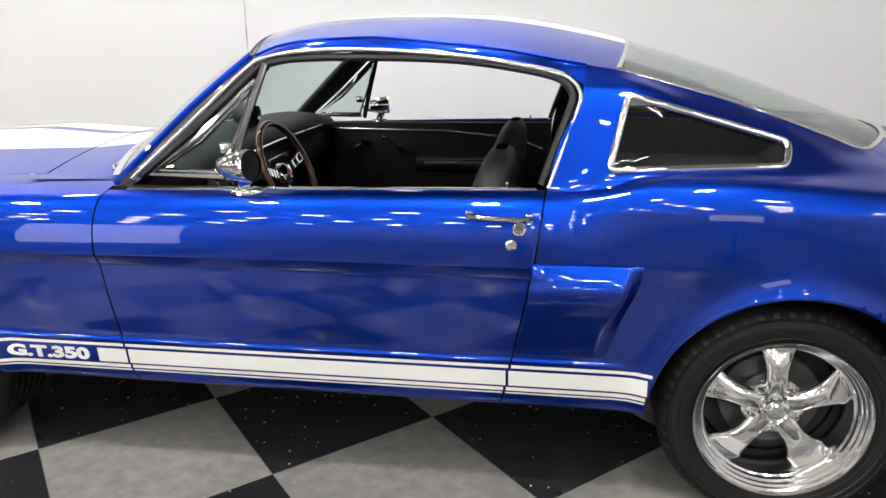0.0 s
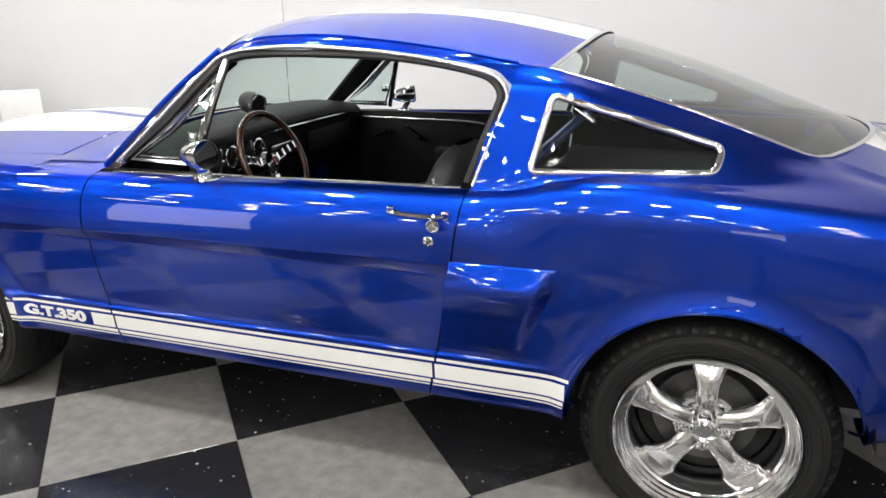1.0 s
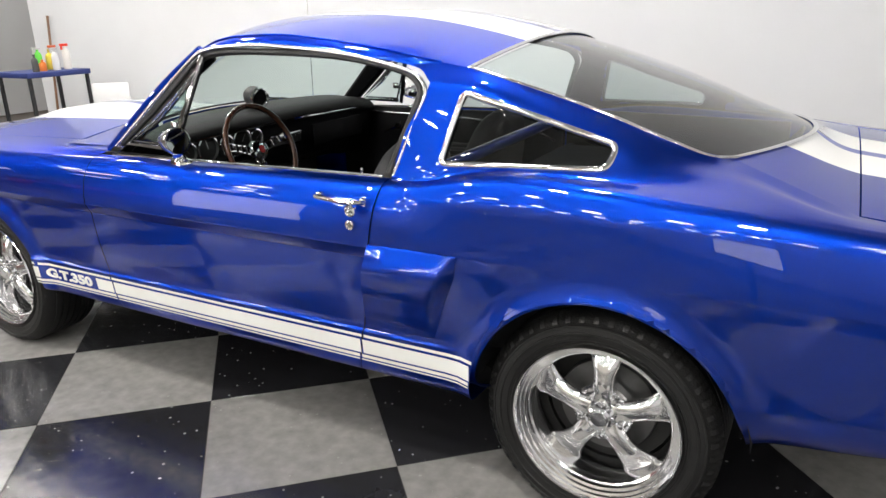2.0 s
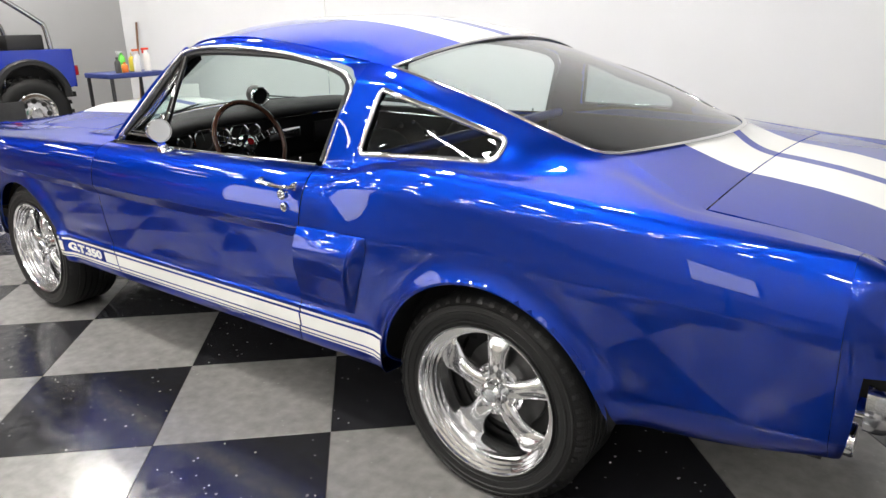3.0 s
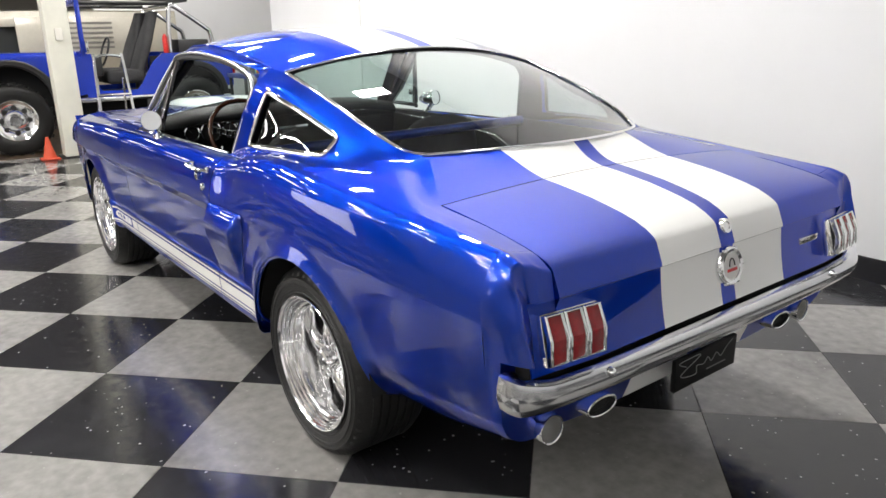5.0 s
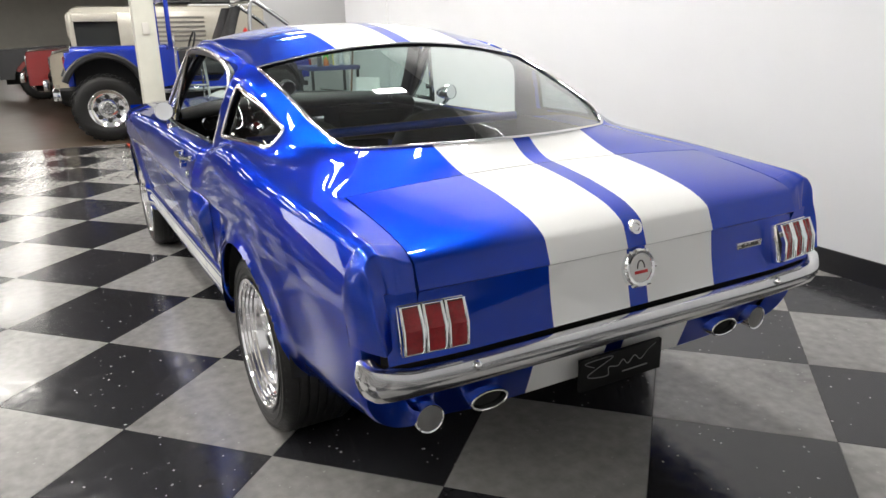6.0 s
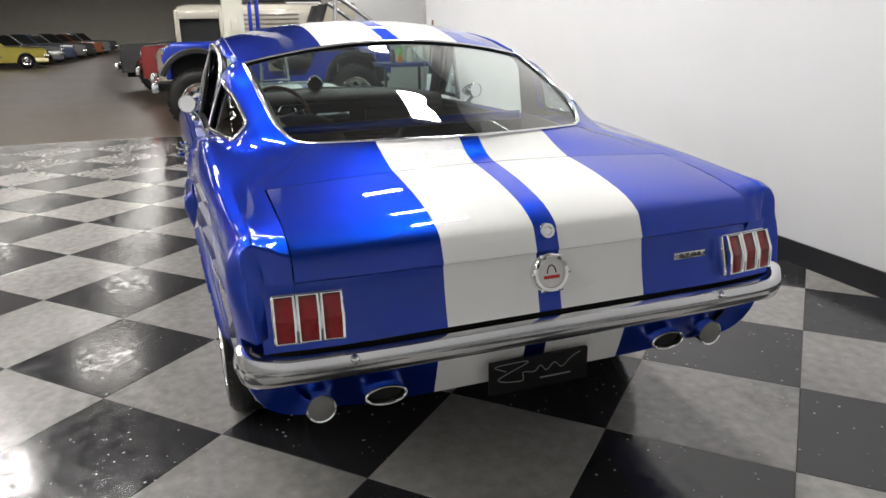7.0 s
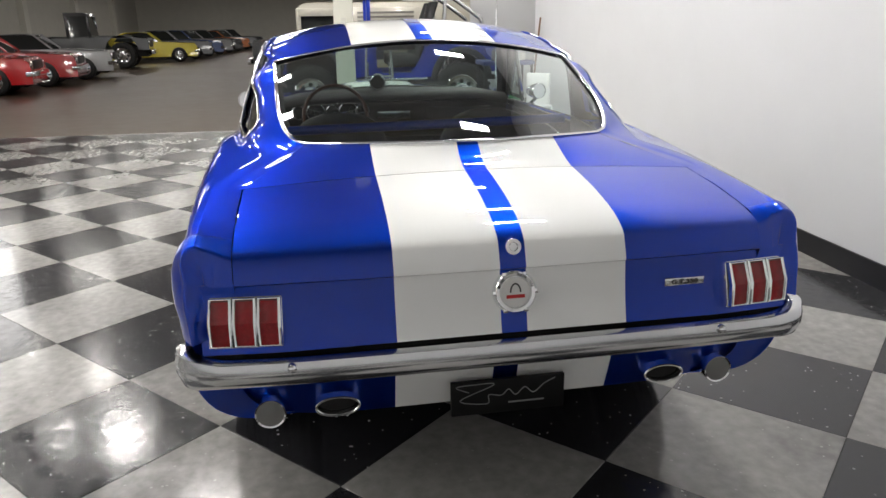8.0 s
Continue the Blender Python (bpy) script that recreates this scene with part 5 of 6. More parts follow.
def boxy_truck(label, colour, m, roof, length=3.9, wide=1.72, high=1.82, open_top=False, wheel=.40, lift=.46, name="off_roader", rear_bed=False, cabf=.20, hardtop=False):
    """A tall off-road vehicle with its front at +x."""
    c = empty(name, label, "off-road vehicle", "off-road vehicles in the hall", m)
    L, W = length / 2, wide / 2
    ar = [(-L * .58, wheel + .09), (L * .60, wheel + .09)]
    low = arch_cut(-L, L, lift, ar)
    belt = 1.14
    top = [(L, .80), (L - .01, belt - .10), (L - .05, belt - .04), (L * cabf, belt + .03), (-L + .02, belt), (-L, belt - .04)]
    mesh_ob("body", *profile_body(low + top, -W, W, .03, .03), car_paint(colour), c)
    bk = -L * (.15 if rear_bed else .98)
    mesh_ob("cabin_glass", *profile_body([(L * cabf, belt), (L * cabf - .12, high - .12), (bk, high - .12), (bk, belt)], -W + .06, W - .06, .06, .02), M_DGLASS, c)
    mesh_ob("roof", *profile_body([(L * cabf - .06, high - .13), (L * cabf - .10, high - .04), (L * cabf - .22, high), (bk - .02, high), (bk - .02, high - .13)], -W + .05, W - .05, .02, .03), car_paint(roof), c)
    for sg in (-1, 1):
        for px in (L * cabf - .08, -L * .28 if not rear_bed else bk + .03, bk + .06):
            mesh_ob("pillar", *boxs(px - .04, px + .04, min(sg * (W - .05), sg * (W - .12)), max(sg * (W - .05), sg * (W - .12)), belt - .02, high - .10, .01), car_paint(roof), c)
        mesh_ob("headlamp", *moved(lathe([(0, .014), (.075, .008), (.09, .0), (.095, -.03)], 20, "x"), Matrix.Translation((L + .004, sg * (W - .25), .92))), M_CHROME, c)
    if hardtop:
        for sg in (-1, 1):
            ya, yb = sorted((sg * (W - .005), sg * (W - .09)))
            hs = mesh_ob("hardtop_side", *boxs(bk - .01, L * .38, ya, yb, belt - .005, high - .10, .012), car_paint(roof), c)
            mesh_ob("window_header", *boxs(L * .38, L * cabf - .09, ya, yb, high - .24, high - .11, .012), car_paint(roof), c)
            mesh_ob("window_sill", *boxs(L * .38, L * cabf - .02, ya, yb, belt - .01, belt + .05, .012), car_paint(roof), c)
            for q in range(6):
                ya, yb = sorted((sg * (W - .012), sg * (W + .006)))
                mesh_ob("louvre", *boxs(-L * .40, L * .18, ya, yb, belt + .10 + q * .075, belt + .135 + q * .075, .004), M_LOUVRE, hs)
    mesh_ob("grille", *boxs(L - .02, L + .012, -W + .36, W - .36, .78, 1.02, .004), M_TRIM, c)
    mesh_ob("bumper", *boxs(L + .05, L + .14, -W, W, .52, .68, .02), M_CHROME, c)
    mesh_ob("bumper_arm", *boxs(L - .1, L + .06, -.4, .4, .52, .60), M_DARK, c)
    mesh_ob("underbody", *boxs(-L + .1, L - .1, -W + .25, W - .25, wheel - .06, lift + .1), M_DARK, c)
    for ax, r in ar:
        for sg in (-1, 1):
            simple_wheel(c, ax, sg * (W + .02), wheel, .26, 22)
    return c


boxy_truck("beige off-road wagon with a pale hardtop", (.36, .32, .25), pose(-10.35, .74, -.012, 0, 0, -92), (.55, .52, .44), length=3.5, cabf=.82, hardtop=True)
boxy_truck("red off-road vehicle with a dark top", (.30, .012, .012), pose(-13.2, .62, -.012, 0, 0, -92), (.30, .012, .012), high=1.75)
boxy_truck("black off-road vehicle with chunky tyres", (.02, .02, .022), pose(-15.9, .08, -.012, 0, 0, -92), (.02, .02, .022), high=1.70)
boxy_truck("dark grey lifted pickup truck parked across the aisle", (.05, .052, .055), pose(-26.6, -9.05, -.012, 0, 0, 96), (.04, .04, .042), 4.9, 1.85, 2.05, wheel=.48, lift=.68, rear_bed=True, name="pickup_truck")

# the blue open off-roader by the column: front towards -y
jp = empty("open_off_roader", "blue open-top off-road vehicle with roll bar and black seats", "off-road vehicle", "off-road vehicles in the hall", pose(-6.95, 0, -.012, 0, 0, -2.2))
JW = 1.50


def jside(pts, x0, x1):
    """An outline over (y, z) given depth along x."""
    n = len(pts)
    vs = [Vector((x0, y, z)) for y, z in pts] + [Vector((x1, y, z)) for y, z in pts]
    fs = [list(range(n)), [n + i for i in range(n)][::-1]] + [[i, (i + 1) % n, n + (i + 1) % n, n + i] for i in range(n)]
    return vs, fs


def half_ring(cy, cz, r, a0, a1, n=14):
    return [(cy + r * math.cos(radians(a0 + (a1 - a0) * i / n)), cz + r * math.sin(radians(a0 + (a1 - a0) * i / n))) for i in range(n + 1)]


tub = [(.36, .66), (.36, 1.20), (.47, 1.20), (.49, .80), (.56, .73), (.98, .73), (1.05, .80), (1.22, 1.08), (1.36, 1.19), (2.30, 1.18), (2.30, .74), (2.24, .72)] + half_ring(1.75, .62, .42, 12, 168) + [(1.30, .66)]
for xx in ((-.03, 0.0), (-JW, -JW + .03)):
    mesh_ob("tub_side", *jside(tub, *xx), M_JEEP, jp, "blue body side with a cut-away door")
mesh_ob("tub_floor", *boxs(-JW + .02, -.02, .36, 2.28, .60, .66), M_DARK, jp)
mesh_ob("tailgate", *boxs(-JW, 0, 2.28, 2.31, .72, 1.18, .008), M_JEEP, jp)
mesh_ob("tail_lamp", *boxs(-.10, .01, 2.31, 2.345, .86, .98, .006), M_RED, jp)
mesh_ob("bonnet", *boxs(-JW + .28, -.28, -.86, .38, .70, 1.23, .05, 3), M_JEEP, jp)
fend = [(-.92, 1.10), (-.86, 1.17), (.36, 1.17), (.36, .70), (.02, .64)] + half_ring(-.50, .62, .50, 5, 150) + [(-.95, 1.02)]
for xx in ((-.28, 0.0), (-JW, -JW + .28)):
    mesh_ob("front_wing", *jside(fend, *xx), M_JEEP, jp)
    flare = [Vector((xx[1] if xx[1] == 0 else xx[0], y, z)) for y, z in half_ring(-.50, .62, .50, 0, 160)]
    mesh_ob("wing_flare", *sweep(flare, rounded(.085, .13, .02), False, (1, 0, 0)), M_TRIM, jp, "black plastic wing flare")
    flare = [Vector((xx[1] if xx[1] == 0 else xx[0], y, z)) for y, z in half_ring(1.75, .62, .42, 0, 180)]
    mesh_ob("wing_flare", *sweep(flare, rounded(.085, .13, .02), False, (1, 0, 0)), M_TRIM, jp, "black plastic wing flare")
for q in ((-.30, -.272, -.84, .30, .50, 1.10), (-JW + .272, -JW + .30, -.84, .30, .50, 1.10), (-.27, -.03, .02, .05, .55, 1.1), (-.27, -.03, 2.19, 2.22, .7, 1.1), (-.27, -.25, 1.25, 2.20, .5, 1.15)):
    mesh_ob("inner_wing", *boxs(*q), M_DARK, jp)
mesh_ob("grille", *boxs(-JW + .25, -.25, -.93, -.85, .72, 1.16, .015), M_JEEP, jp)
mesh_ob("front_bumper", *boxs(-JW - .02, .02, -1.13, -1.04, .56, .68, .012), M_BRUSH, jp)
mesh_ob("bumper_arm", *boxs(-1.05, -.45, -1.05, -.8, .57, .66), M_DARK, jp)
for lx in (-.33, -JW + .33):
    mesh_ob("headlamp", *moved(lathe([(0, -.02), (.08, -.015), (.095, .01)], 20), Matrix.Translation((lx, -.935, .98))), M_CHROME, jp)
for lx in (-.05, -JW + .05):
    mesh_ob("marker_lamp", *boxs(lx - .04, lx + .04, -.955, -.93, .98, 1.08, .006), M_RED, jp)
mesh_ob("step_board", *boxs(-.02, .10, .10, 1.22, .60, .66, .012), M_BRUSH, jp)
mesh_ob("windscreen_frame", *join(boxs(-.07, -.01, .36, .42, 1.18, 1.86, .012), boxs(-JW + .01, -JW + .07, .36, .42, 1.18, 1.86, .012), boxs(-JW + .01, -.01, .36, .42, 1.80, 1.88, .012), boxs(-JW + .01, -.01, .36, .42, 1.16, 1.24, .012)), M_JEEP, jp)
mesh_ob("dash", *boxs(-JW + .05, -.05, .42, .60, .92, 1.16, .02), M_TRIM, jp)
mesh_ob("mirror", *join(boxs(.03, .15, .40, .43, 1.22, 1.36, .01), boxs(0, .05, .405, .42, 1.20, 1.24)), M_CHROME, jp)
for bx in (-.10, -JW + .10):
    mesh_ob("roll_bar", *sweep(catmull([(bx, 1.50, .70), (bx, 1.50, 1.3), (bx, 1.53, 1.72), (bx, 1.56, 1.80), (bx, 1.66, 1.76), (bx, 2.00, 1.52), (bx, 2.07, 1.44), (bx, 2.10, 1.18)], 6), ring(.030, 12), False, (1, 0, 0)), M_BRUSH, jp, "polished roll bar")
    mesh_ob("roll_bar_rail", *sweep([Vector((bx, .42, 1.83)), Vector((bx, 1.53, 1.83))], ring(.026, 10), False, (1, 0, 0)), M_TRIM, jp, "black roof rail")
mesh_ob("cross_bar", *sweep([Vector((-JW + .10, 1.55, 1.80)), Vector((-.10, 1.55, 1.80))], ring(.030, 12)), M_BRUSH, jp)
mesh_ob("cross_bar", *sweep([Vector((-JW + .10, .95, 1.83)), Vector((-.10, .95, 1.83))], ring(.024, 12)), M_TRIM, jp)
for sx in (-.42, -1.08):
    def fs_(u, v, sx=sx):
        z = .95 + .78 * u
        w = spl(z, [(.95, .24), (1.3, .25), (1.5, .17), (1.73, .11)])
        t = 2 * math.pi * v
        c, s_ = math.cos(t), math.sin(t)
        return Vector((sx + w * abs(c) ** .6 * (1 if c > 0 else -1), 1.10 + .30 * u + .07 * abs(s_) ** .7 * (1 if s_ > 0 else -1), z))
    seat = mesh_ob("front_seat", *boxs(sx - .25, sx + .25, .66, 1.16, .80, .98, .05, 3), M_SEAT, jp, "black bucket seat")
    mesh_ob("backrest", *grid(fs_, 14, 20), M_SEAT, seat, sharp=60)
mesh_ob("tool_box", *boxs(-.62, -.14, 1.62, 2.05, 1.10, 1.36, .02), M_TRIM, jp, "black box behind the seats")
mesh_ob("steering_wheel", *sweep([Vector((-.42 + .19 * math.cos(a), .72 + .06 * math.sin(a), 1.22 + .18 * math.sin(a))) for a in [2 * math.pi * i / 28 for i in range(28)]], ring(.014, 8), True, (0, 1, 0)), M_TRIM, jp)
fx = mesh_ob("extinguisher", *moved(lathe([(0, .0), (.032, .0), (.036, .02), (.036, .19), (.022, .225), (.012, .24), (0, .255)], 20, "z"), Matrix.Translation((-.02, 1.42, 1.19))), mat("extinguisher_red", (.45, .02, .015), .3), jp, "small red fire extinguisher")
mesh_ob("underbody", *boxs(-JW + .3, -.3, -.85, 2.2, .40, .62), M_DARK, jp)
mesh_ob("roof_rack", *boxs(-1.3, -.25, 1.35, 1.85, 1.86, 1.90, .01), M_TRIM, jp)
for wy in (-.50, 1.75):
    for sg in (1, -1):
        wm = simple_wheel(jp, 0, -.001, .43, .27, 24)
        wm.matrix_basis = pose(.04, wy, 0, 0, 0, 90) if sg > 0 else pose(-JW - .04, wy, 0, 0, 0, -90)

# bench with cleaning bottles, chair, step ladder
M_BENCH = mat("bench_blue", (.02, .035, .16), .5, var=.15, scale=12)
bench = empty("work_bench", "small blue-topped work bench on thin dark legs", "table", "", pose(-5.02, 1.60, 0, 0, 0, -2.2))
mesh_ob("top", *boxs(-.30, .25, 0, .64, .90, .95, .008), M_BENCH, bench)
for lx in (-.27, .22):
    for ly in (.03, .61):
        mesh_ob("leg", *boxs(lx - .015, lx + .015, ly - .015, ly + .015, 0, .90, .003), M_TRIM, bench)
mesh_ob("shelf", *boxs(-.28, .23, .01, .63, .30, .32, .004), M_BENCH, bench)


bk = empty("bucket", "small green plastic bucket under the bench", "bucket", "", pose(-4.92, 1.98, .32, 0, 0, 0))
M_GREEN = mat("green_plastic", (.05, .22, .10), .45, var=.08)
mesh_ob("body", *lathe([(0, 0), (.095, 0), (.10, .006), (.125, .19), (.132, .19), (.132, .20), (.121, .20), (.096, .012), (0, .012)], 24, "z"), M_GREEN, bk)
mesh_ob("handle", *sweep([Vector((.13 * math.cos(a), 0, .185 + .07 * math.sin(a))) for a in [math.pi * i / 16 for i in range(17)]], ring(.003, 6), False, (0, 1, 0)), M_BRUSH, bk, "thin wire handle")


def bottle(x, y, z, r, h, col, cap, lab, spray=False):
    b = empty("bottle", lab, "bottle", "cleaning bottles on the bench", pose(x, y, z))
    mesh_ob("container", *lathe([(0, 0), (r, 0), (r, h * .62), (r * .8, h * .74), (r * .35, h * .82), (r * .35, h * .9)], 18, "z"), mat("bottle_plastic", col, .35), b)
    if spray:
        mesh_ob("trigger", *join(boxs(-.012, .012, -.05, .03, h * .90, h, .004), boxs(-.008, .008, -.045, -.03, h * .76, h * .92, .003)), mat("trigger_plastic", cap, .4), b)
    else:
        mesh_ob("cap", *lathe([(0, h), (r * .4, h), (r * .42, h * .88), (0, h * .88)], 14, "z"), mat("cap_plastic", cap, .4), b)
    return b


for q in ((.20, .07, .035, .20, (.05, .05, .05), (.03, .03, .03), "dark round plastic bottle with cap", False), (.15, .13, .04, .13, (.7, .18, .03), (.7, .2, .05), "short orange plastic cleaner bottle", False), (.05, .15, .04, .27, (.12, .55, .06), (.5, .5, .5), "bright green plastic spray bottle", True), (.18, .20, .04, .26, (.6, .6, .6), (.5, .5, .5), "white plastic spray bottle on bench", True),
          (.02, .23, .05, .24, (.65, .5, .05), (.6, .45, .05), "yellow plastic jug on the bench", False), (.12, .29, .042, .30, (.75, .72, .68), (.75, .05, .02), "white bottle with a red trigger", True), (-.1, .30, .042, .28, (.6, .62, .65), (.6, .1, .02), "clear bottle with an orange trigger", True)):
    bottle(-5.06 + q[0], 1.62 + q[1] * 1.75, .95, q[2] * .85, q[3] * .8, *q[4:])
st = tagged(mesh_ob("wooden_handle", *sweep([Vector((-5.86, 2.50, 0)), Vector((-5.92, 2.66, 1.46))], ring(.013, 10)), mat("handle_wood", (.16, .08, .04), .5, var=.3)), "brown wooden tool handle leaning on the bench", "tool")
ch = empty("plastic_chair", "white moulded plastic chair in front of the wall", "chair", "", pose(-4.32, 2.02, 0, 0, 0, 35))
M_PLAST = mat("white_plastic", (.72, .72, .72), .35, var=.04)
mesh_ob("seat", *boxs(-.20, .22, -.20, .20, .43, .46, .015), M_PLAST, ch)
mesh_ob("backrest", *boxs(-.16, .18, .17, .20, .46, .82, .012), M_PLAST, ch)
for lx in (-.18, .20):
    for ly in (-.18, .18):
        mesh_ob("leg", *boxs(lx - .02, lx + .02, ly - .02, ly + .02, 0, .435, .006), M_PLAST, ch)
sl = empty("step_ladder", "folding aluminium step ladder standing open", "ladder", "", pose(-5.95, .42, 0, 0, 0, -2.2))
fr = catmull([(.26, -.20, .012), (.06, -.16, 1.10), (.05, -.13, 1.17), (.05, 0, 1.19), (.05, .13, 1.17), (.06, .16, 1.10), (.26, .20, .012)], 6)
mesh_ob("front_frame", *sweep(fr, rounded(.03, .026, .006), False, (1, 0, .2)), M_BRUSH, sl)
for k in (-1, 1):
    mesh_ob("rear_leg", *sweep([Vector((-.28, k * .18, .012)), Vector((.02, k * .14, .92))], rounded(.026, .022, .005), False, (0, 1, 0)), M_BRUSH, sl)
for z, xx in ((.26, .215), (.50, .17), (.74, .125)):
    mesh_ob("step", *boxs(xx - .06, xx + .05, -.185, .185, z - .012, z + .012, .004), M_BRUSH, sl)
pc = tagged(mesh_ob("folding_chair_back", *boxs(-6.55, -6.52, .98, 1.48, 0, .62, .02), M_SEAT), "black folded chair leaning by the off-road vehicle", "chair")

cone = empty("floor_cone", "small orange-red plastic cone by the column", "cone", "", pose(-6.28, -.30, 0))
mesh_ob("body", *lathe([(.075, .015), (.018, .26), (0, .265)], 20, "z"), mat("cone_red", (.5, .06, .02), .5, var=.1), cone)
mesh_ob("foot", *boxs(-.10, .10, -.10, .10, 0, .016, .004), mat("cone_foot", (.45, .05, .02), .5, var=.1), cone)

# ---- cabin ----
mesh_ob("cabin_floor", *join(boxs(-.75, .80, -.72, .72, .365, .40), boxs(-.85, .78, -.13, .13, .40, .56, .03)), M_CARPET, car, "black carpeted floor and tunnel")
mesh_ob("load_floor", *join(boxs(.76, 1.70, -.66, .66, .78, .80, .004), boxs(.74, .77, -.70, .70, .40, .80, .004)), M_CARPET, car, "black carpeted load floor behind the seats")
both("rear_side_trim", thick(grid(lambda u, v: Vector((.72 + .95 * u, -(.735 - .125 * u), .42 + .535 * v)), 8, 4), .012), M_VINYL)
mesh_ob("rear_bulkhead", *thick(grid(lambda u, v: Vector((1.60 + .13 * u, (2 * v - 1) * (.60 - .16 * u), .80 + .160 * u)), 4, 12), .01), M_CARPET, car, "black carpeted panel under the rear window")
mesh_ob("firewall", *boxs(-.80, -.76, -.70, .70, .36, .885), M_DARK, car)
for k in (0, 1):
    sg = -1 if k == 0 else 1
    a, b = min(sg * .735, sg * .760), max(sg * .735, sg * .760)
    dp = mesh_ob("door_panel", *boxs(-.58, .70, a, b, .40, .925, .006), M_VINYL, car, "black vinyl door panel")
    mesh_ob("arm_rest", *boxs(.05, .42, min(sg * .675, sg * .737), max(sg * .675, sg * .737), .70, .76, .015), M_VINYL, dp)
    mesh_ob("pull_cup", *sweep([Vector((.10, sg * .672, .735)), Vector((.24, sg * .668, .738)), Vector((.38, sg * .672, .735))], rounded(.014, .018, .004)), M_TRIM, dp)
    mesh_ob("window_crank", *join(sweep([Vector((-.02, sg * .715, .80)), Vector((-.10, sg * .710, .855))], rounded(.014, .008, .003)), moved(lathe([(0, -.02), (.012, -.02), (.015, .0), (.015, .02)], 16), Matrix.Translation((-.02, sg * .715, .80))), moved(lathe([(0, -.02), (.010, -.018), (.010, .01)], 14), Matrix.Translation((-.10, sg * .705, .855)))), M_CHROME, dp)
    mesh_ob("inner_handle", *join(sweep([Vector((-.20, sg * .715, .83)), Vector((-.29, sg * .705, .79))], rounded(.018, .010, .003)), moved(lathe([(0, -.02), (.018, -.018), (.020, .02)], 16), Matrix.Translation((-.20, sg * .720, .83)))), M_CHROME, dp)
    mesh_ob("trim_bead", *sweep([Vector((-.55, sg * .732, .90)), Vector((.2, sg * .730, .885)), Vector((.55, sg * .730, .85)), Vector((.66, sg * .728, .80))], ring(.0055, 8)), M_SATIN, dp)


def bucket_seat(y):
    st = mesh_ob("seat", *boxs(.00, .50, y - .25, y + .25, .46, .62, .05, 3), M_VINYL, car, "black vinyl bucket seat")
    secs = [(.58, .47, .225, .075), (.68, .49, .24, .085), (.82, .52, .235, .075), (.91, .54, .20, .060), (.96, .55, .15, .045), (.985, .555, .07, .020)]

    def f(u, v):
        z = .56 + u * .427
        xs = spl(z, [(a, b) for a, b, c, d in secs])
        w = spl(z, [(a, c) for a, b, c, d in secs])
        dd = spl(z, [(a, d) for a, b, c, d in secs])
        t = 2 * math.pi * v
        c, s = math.cos(t), math.sin(t)
        return Vector((xs + dd * abs(s) ** .7 * (1 if s > 0 else -1), y + w * abs(c) ** .6 * (1 if c > 0 else -1), z))
    mesh_ob("backrest", *grid(f, 22, 28), M_CLOTH, st, "charcoal seat back with a raised head cushion", sharp=60)
    return st


bucket_seat(-.36)
bucket_seat(.36)

# dashboard
DP = [(-.80, .985), (-.62, 1.005), (-.50, 1.012), (-.40, 1.005), (-.355, .985), (-.345, .955), (-.365, .935), (-.375, .86), (-.40, .80), (-.46, .72), (-.70, .70)]
dpv = catmull([(x, 0, z) for x, z in DP], 4)


def dash(u, v):
    p = dpv[min(int(round(u * (len(dpv) - 1))), len(dpv) - 1)]
    y = (2 * v - 1) * .70
    k = 1 - (abs(y) / .70) ** 2.2
    xb = -.565 - .145 * k
    x = max(p.x, xb)
    z = p.z - .018 * (abs(y) / .7) ** 2 - .02 * smooth(.5, .7, abs(y))
    return Vector((x, y, min(z, .905 + .055 * k + .6 * (x - xb))))


db = mesh_ob("dashboard", *grid(dash, len(dpv) - 1, 30), M_VINYL, car, "black padded dashboard", sharp=50)
mesh_ob("dash_strip", *sweep([Vector((-.352, -.66, .938)), Vector((-.350, 0, .948)), Vector((-.352, .66, .938))], ring(.005, 6)), M_CHROME, db)
for k, (y, r) in enumerate(((-.56, .036), (-.46, .050), (-.36, .036), (-.27, .050), (-.185, .036))):
    gz = .895
    g = mesh_ob("gauge", *moved(lathe([(r - .004, .0), (r, .012), (r + .006, .010), (r + .008, -.01)], 28, "x"), Matrix.Translation((-.368, y, gz))), M_CHROME, db, "round chrome-ringed gauge")
    mesh_ob("dial", *moved(lathe([(0, .002), (r - .003, .002)], 24, "x"), Matrix.Translation((-.368, y, gz))), M_GAUGE, g)
    mesh_ob("needle", *moved(boxs(-.361, -.360, -.0006, .0006, 0, r * .75), Matrix.Translation((0, y, gz)) @ pose(0, 0, 0, 40 - 25 * k, 0, 0)), M_SCRIB, g)
mesh_ob("radio", *join(boxs(-.38, -.352, -.10, .10, .84, .89, .004)), M_BRUSH, db, "radio with brushed front")
mesh_ob("glove_box", *boxs(-.372, -.358, .20, .60, .80, .90, .006), M_VINYL, db)
tm = pose(-.415, -.085, 1.052, 0, 12, -8)
tc = mesh_ob("tachometer", *moved(lathe([(0, -.075), (.03, -.072), (.042, -.055), (.046, -.02), (.046, .006)], 32, "x"), tm), M_TRIM, car, "black dash-top tachometer with chrome ring")
mesh_ob("ring", *moved(lathe([(.037, .004), (.042, .012), (.047, .010), (.048, -.004)], 32, "x"), tm), M_CHROME, tc)
mesh_ob("dial", *moved(lathe([(0, .004), (.038, .004)], 24, "x"), tm), M_GAUGE, tc)
mesh_ob("foot", *boxs(-.45, -.42, -.10, -.075, .995, 1.02, .003), M_TRIM, tc)

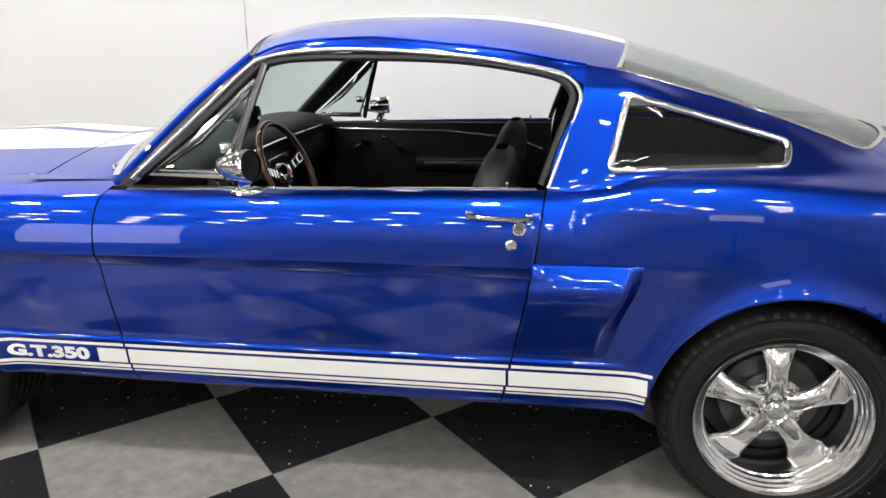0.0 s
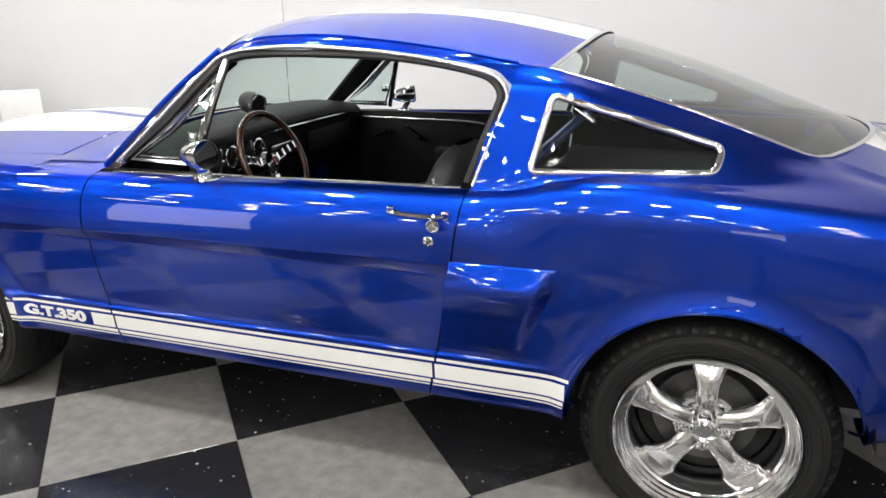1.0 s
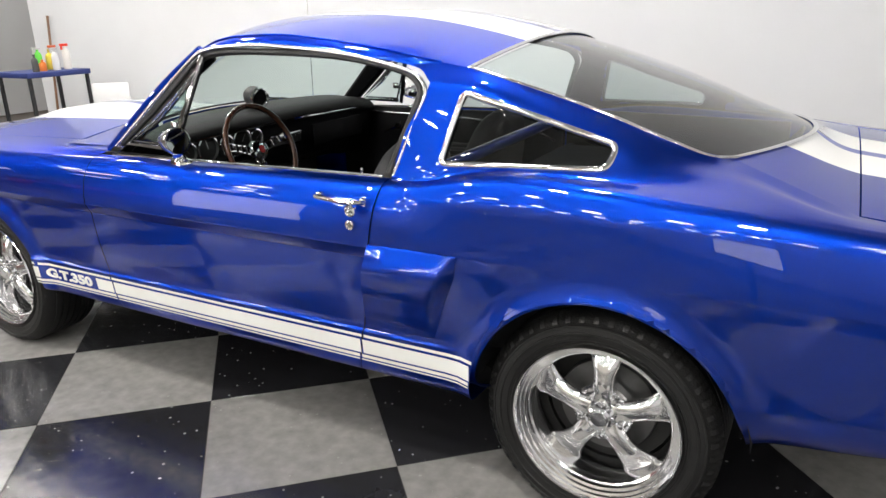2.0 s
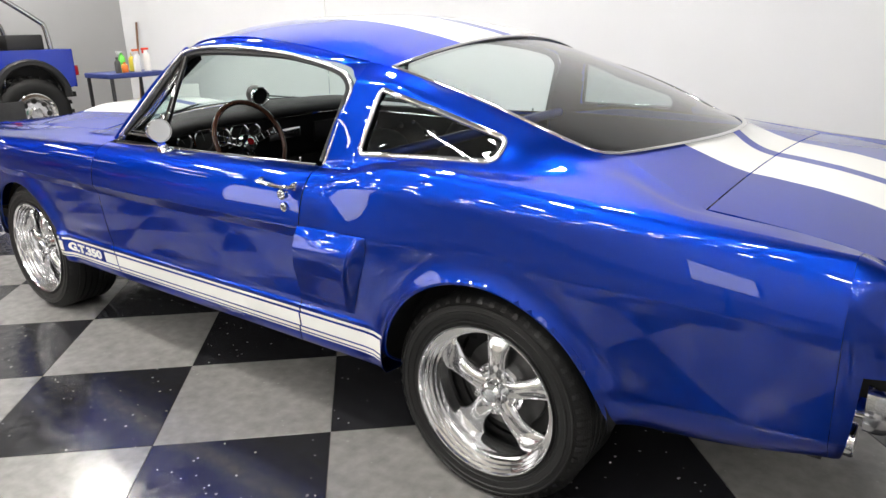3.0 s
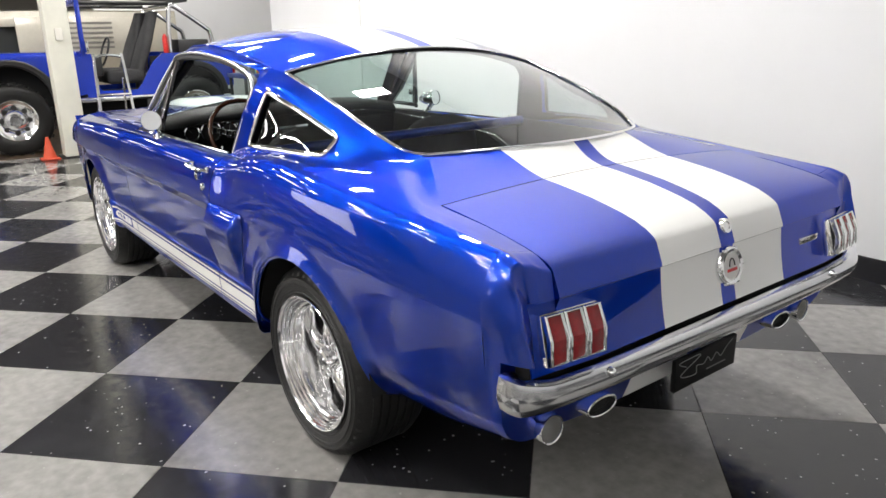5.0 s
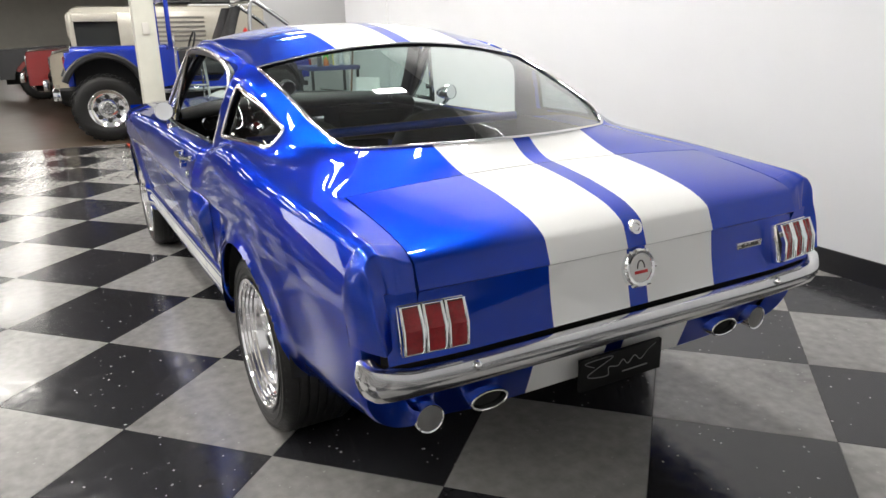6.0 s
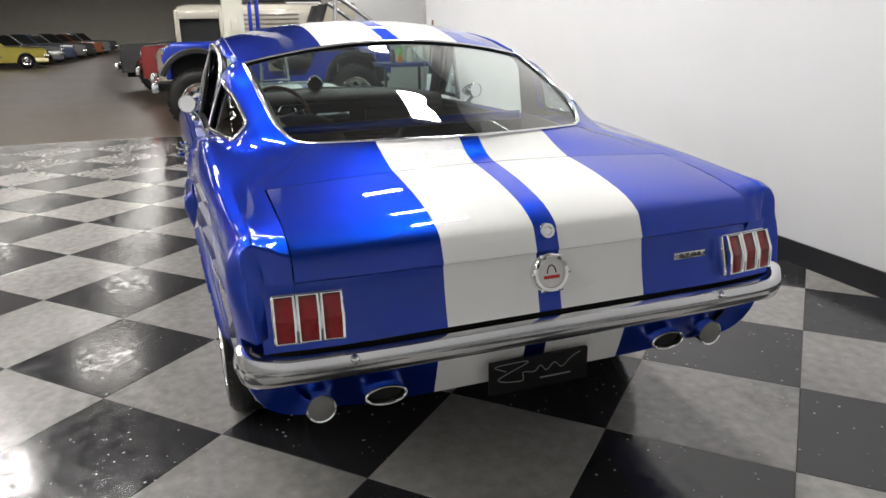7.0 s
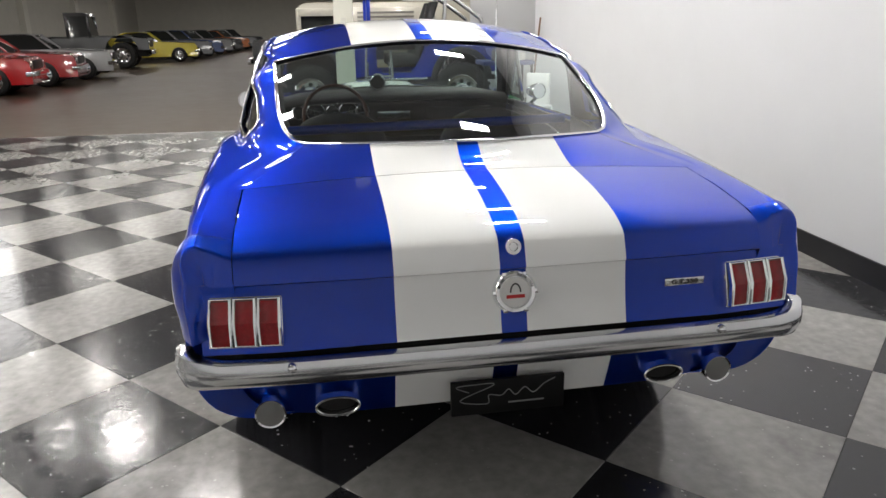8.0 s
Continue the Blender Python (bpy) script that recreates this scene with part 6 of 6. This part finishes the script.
# steering wheel
sw = pose(-.180, -.350, .890, 0, -22, 0) @ Matrix.Scale(.95, 4)
wh = mesh_ob("steering_wheel", *moved(sweep([Vector((0, .188 * math.cos(a), .188 * math.sin(a))) for a in [2 * math.pi * i / 56 for i in range(56)]], ring(.0125, 10), True, (1, 0, 0)), sw), M_WOOD, car, "three-spoke steering wheel with a wooden rim")
for a in (radians(12), radians(168), radians(270)):
    c, s = math.cos(a), math.sin(a)
    shapes = []
    for q in (-1, 1):
        shapes.append(sweep([Vector((-.035, .03 * c - q * .017 * s, .03 * s + q * .017 * c)), Vector((-.010, .12 * c - q * .012 * s, .12 * s + q * .012 * c)), Vector((0, .184 * c - q * .015 * s, .184 * s + q * .015 * c))], rounded(.007, .004, .001), False, (1, 0, 0)))
    for r in (.060, .095, .130, .165):
        shapes.append(sweep([Vector((-.02 + .02 * (r - .06) / .1, r * c + .014 * s, r * s - .014 * c)), Vector((-.02 + .02 * (r - .06) / .1, r * c - .014 * s, r * s + .014 * c))], rounded(.014, .003, .001), False, (1, 0, 0)))
    mesh_ob("spoke", *moved(join(*shapes), sw), M_CHROME, wh, "drilled chrome spoke")
mesh_ob("horn_hub", *moved(lathe([(0, .0), (.018, .0), (.024, -.006), (.040, -.012), (.046, -.03), (.030, -.05), (.022, -.25)], 28, "x"), sw), M_CHROME, wh)
mesh_ob("horn_badge", *moved(lathe([(0, .003), (.016, .002)], 20, "x"), sw), M_RED, wh)

mesh_ob("rear_view_mirror", *join(moved(boxs(-.012, .012, -.11, .11, -.025, .025, .008), pose(-.13, 0, 1.272, 0, 10, 8)), sweep([Vector((-.16, 0, 1.345)), Vector((-.135, 0, 1.29))], ring(.006, 8))), M_TRIM, car, "interior mirror")
mesh_ob("harness_bar", *sweep([Vector((.80, -.66, .945)), Vector((.80, .66, .958))], ring(.021, 14)), M_PAINT, car, "blue tubular cross bar behind the seats")
both("wiper", join(sweep([Vector((-.665, -.60, .945)), Vector((-.675, -.50, .978)), Vector((-.690, -.36, 1.000))], ring(.005, 6)), sweep([Vector((-.652, -.62, .958)), Vector((-.715, -.22, 1.016))], rounded(.006, .010, .002)), moved(lathe([(0, .014), (.010, .012), (.014, -.02)], 12, "z"), Matrix.Translation((-.668, -.60, .945)))), M_CHROME, "chrome wiper arm and blade")

# ---- floor tiles ----
half = TILE / 2 - .0008
tv = [(-half, -half, -.008), (half, -half, -.008), (half, half, -.008), (-half, half, -.008), (-half, -half, -.0012), (half, -half, -.0012), (half, half, -.0012), (-half, half, -.0012)]
h2 = half - .0012
tv += [(-h2, -h2, 0), (h2, -h2, 0), (h2, h2, 0), (-h2, h2, 0)]
tf = [[0, 1, 5, 4], [1, 2, 6, 5], [2, 3, 7, 6], [3, 0, 4, 7], [4, 5, 9, 8], [5, 6, 10, 9], [6, 7, 11, 10], [7, 4, 8, 11], [8, 9, 10, 11]]
meshes = []
for m in (M_TILE_L, M_TILE_D):
    me = bpy.data.meshes.new("floor_tile")
    me.from_pydata(tv, [], tf)
    me.materials.append(m)
    meshes.append(me)
FX0, FX1, FY0 = -6.5, 9.0, -9.5
bed = slab("floor", FX0, FX1, FY0, WY, -0.0119, -0.006, M_GROUT, "black and grey checkered vinyl tile floor laid diagonally")
inv = bed.matrix_basis.inverted()
rest = {0: ([], []), 1: ([], [])}
c, s = math.cos(-BT), math.sin(-BT)
for i in range(-30, 31):
    for j in range(-30, 31):
        ctr = TO + TU * ((i + .5) * TILE) + TV * ((j + .5) * TILE)
        bx, by = c * ctr.x - s * ctr.y, s * ctr.x + c * ctr.y
        if not (FX0 + .25 < bx < FX1 - .2 and FY0 < by < WY - .25):
            edge = FX0 - .45 < bx < FX1 and FY0 < by < WY + .45
            if not edge:
                continue
        m = Matrix.Translation((ctr.x, ctr.y, 0)) @ Matrix.Rotation(TA, 4, "Z")
        kind = (i + j) % 2
        inside = FX0 + .44 < bx and by < WY - .44
        if inside and -4.4 < bx < 4.4 and by > -3.6:
            ob = new("tile", meshes[kind])
            ob.parent = bed
            ob.matrix_basis = inv @ m
        else:
            # tiles at the edge are cut along the walls
            bm = bmesh.new()
            vv = [bm.verts.new(inv @ m @ Vector(p)) for p in tv]
            for f in tf:
                bm.faces.new([vv[q] for q in f])
            for co, no in (((0, WY - .013, 0), (0, 1, 0)), ((FX0, 0, 0), (-1, 0, 0))):
                bmesh.ops.bisect_plane(bm, geom=bm.verts[:] + bm.edges[:] + bm.faces[:], plane_co=co, plane_no=no, clear_outer=True)
            bm.verts.index_update()
            o = len(rest[kind][0])
            rest[kind][0].extend([v.co.copy() for v in bm.verts])
            rest[kind][1].extend([[v.index + o for v in f.verts] for f in bm.faces])
            bm.free()
for kind in (0, 1):
    ob = mesh_ob("tile_field", *rest[kind], meshes[kind].materials[0], bed)
    ob["kind"] = "stuff"
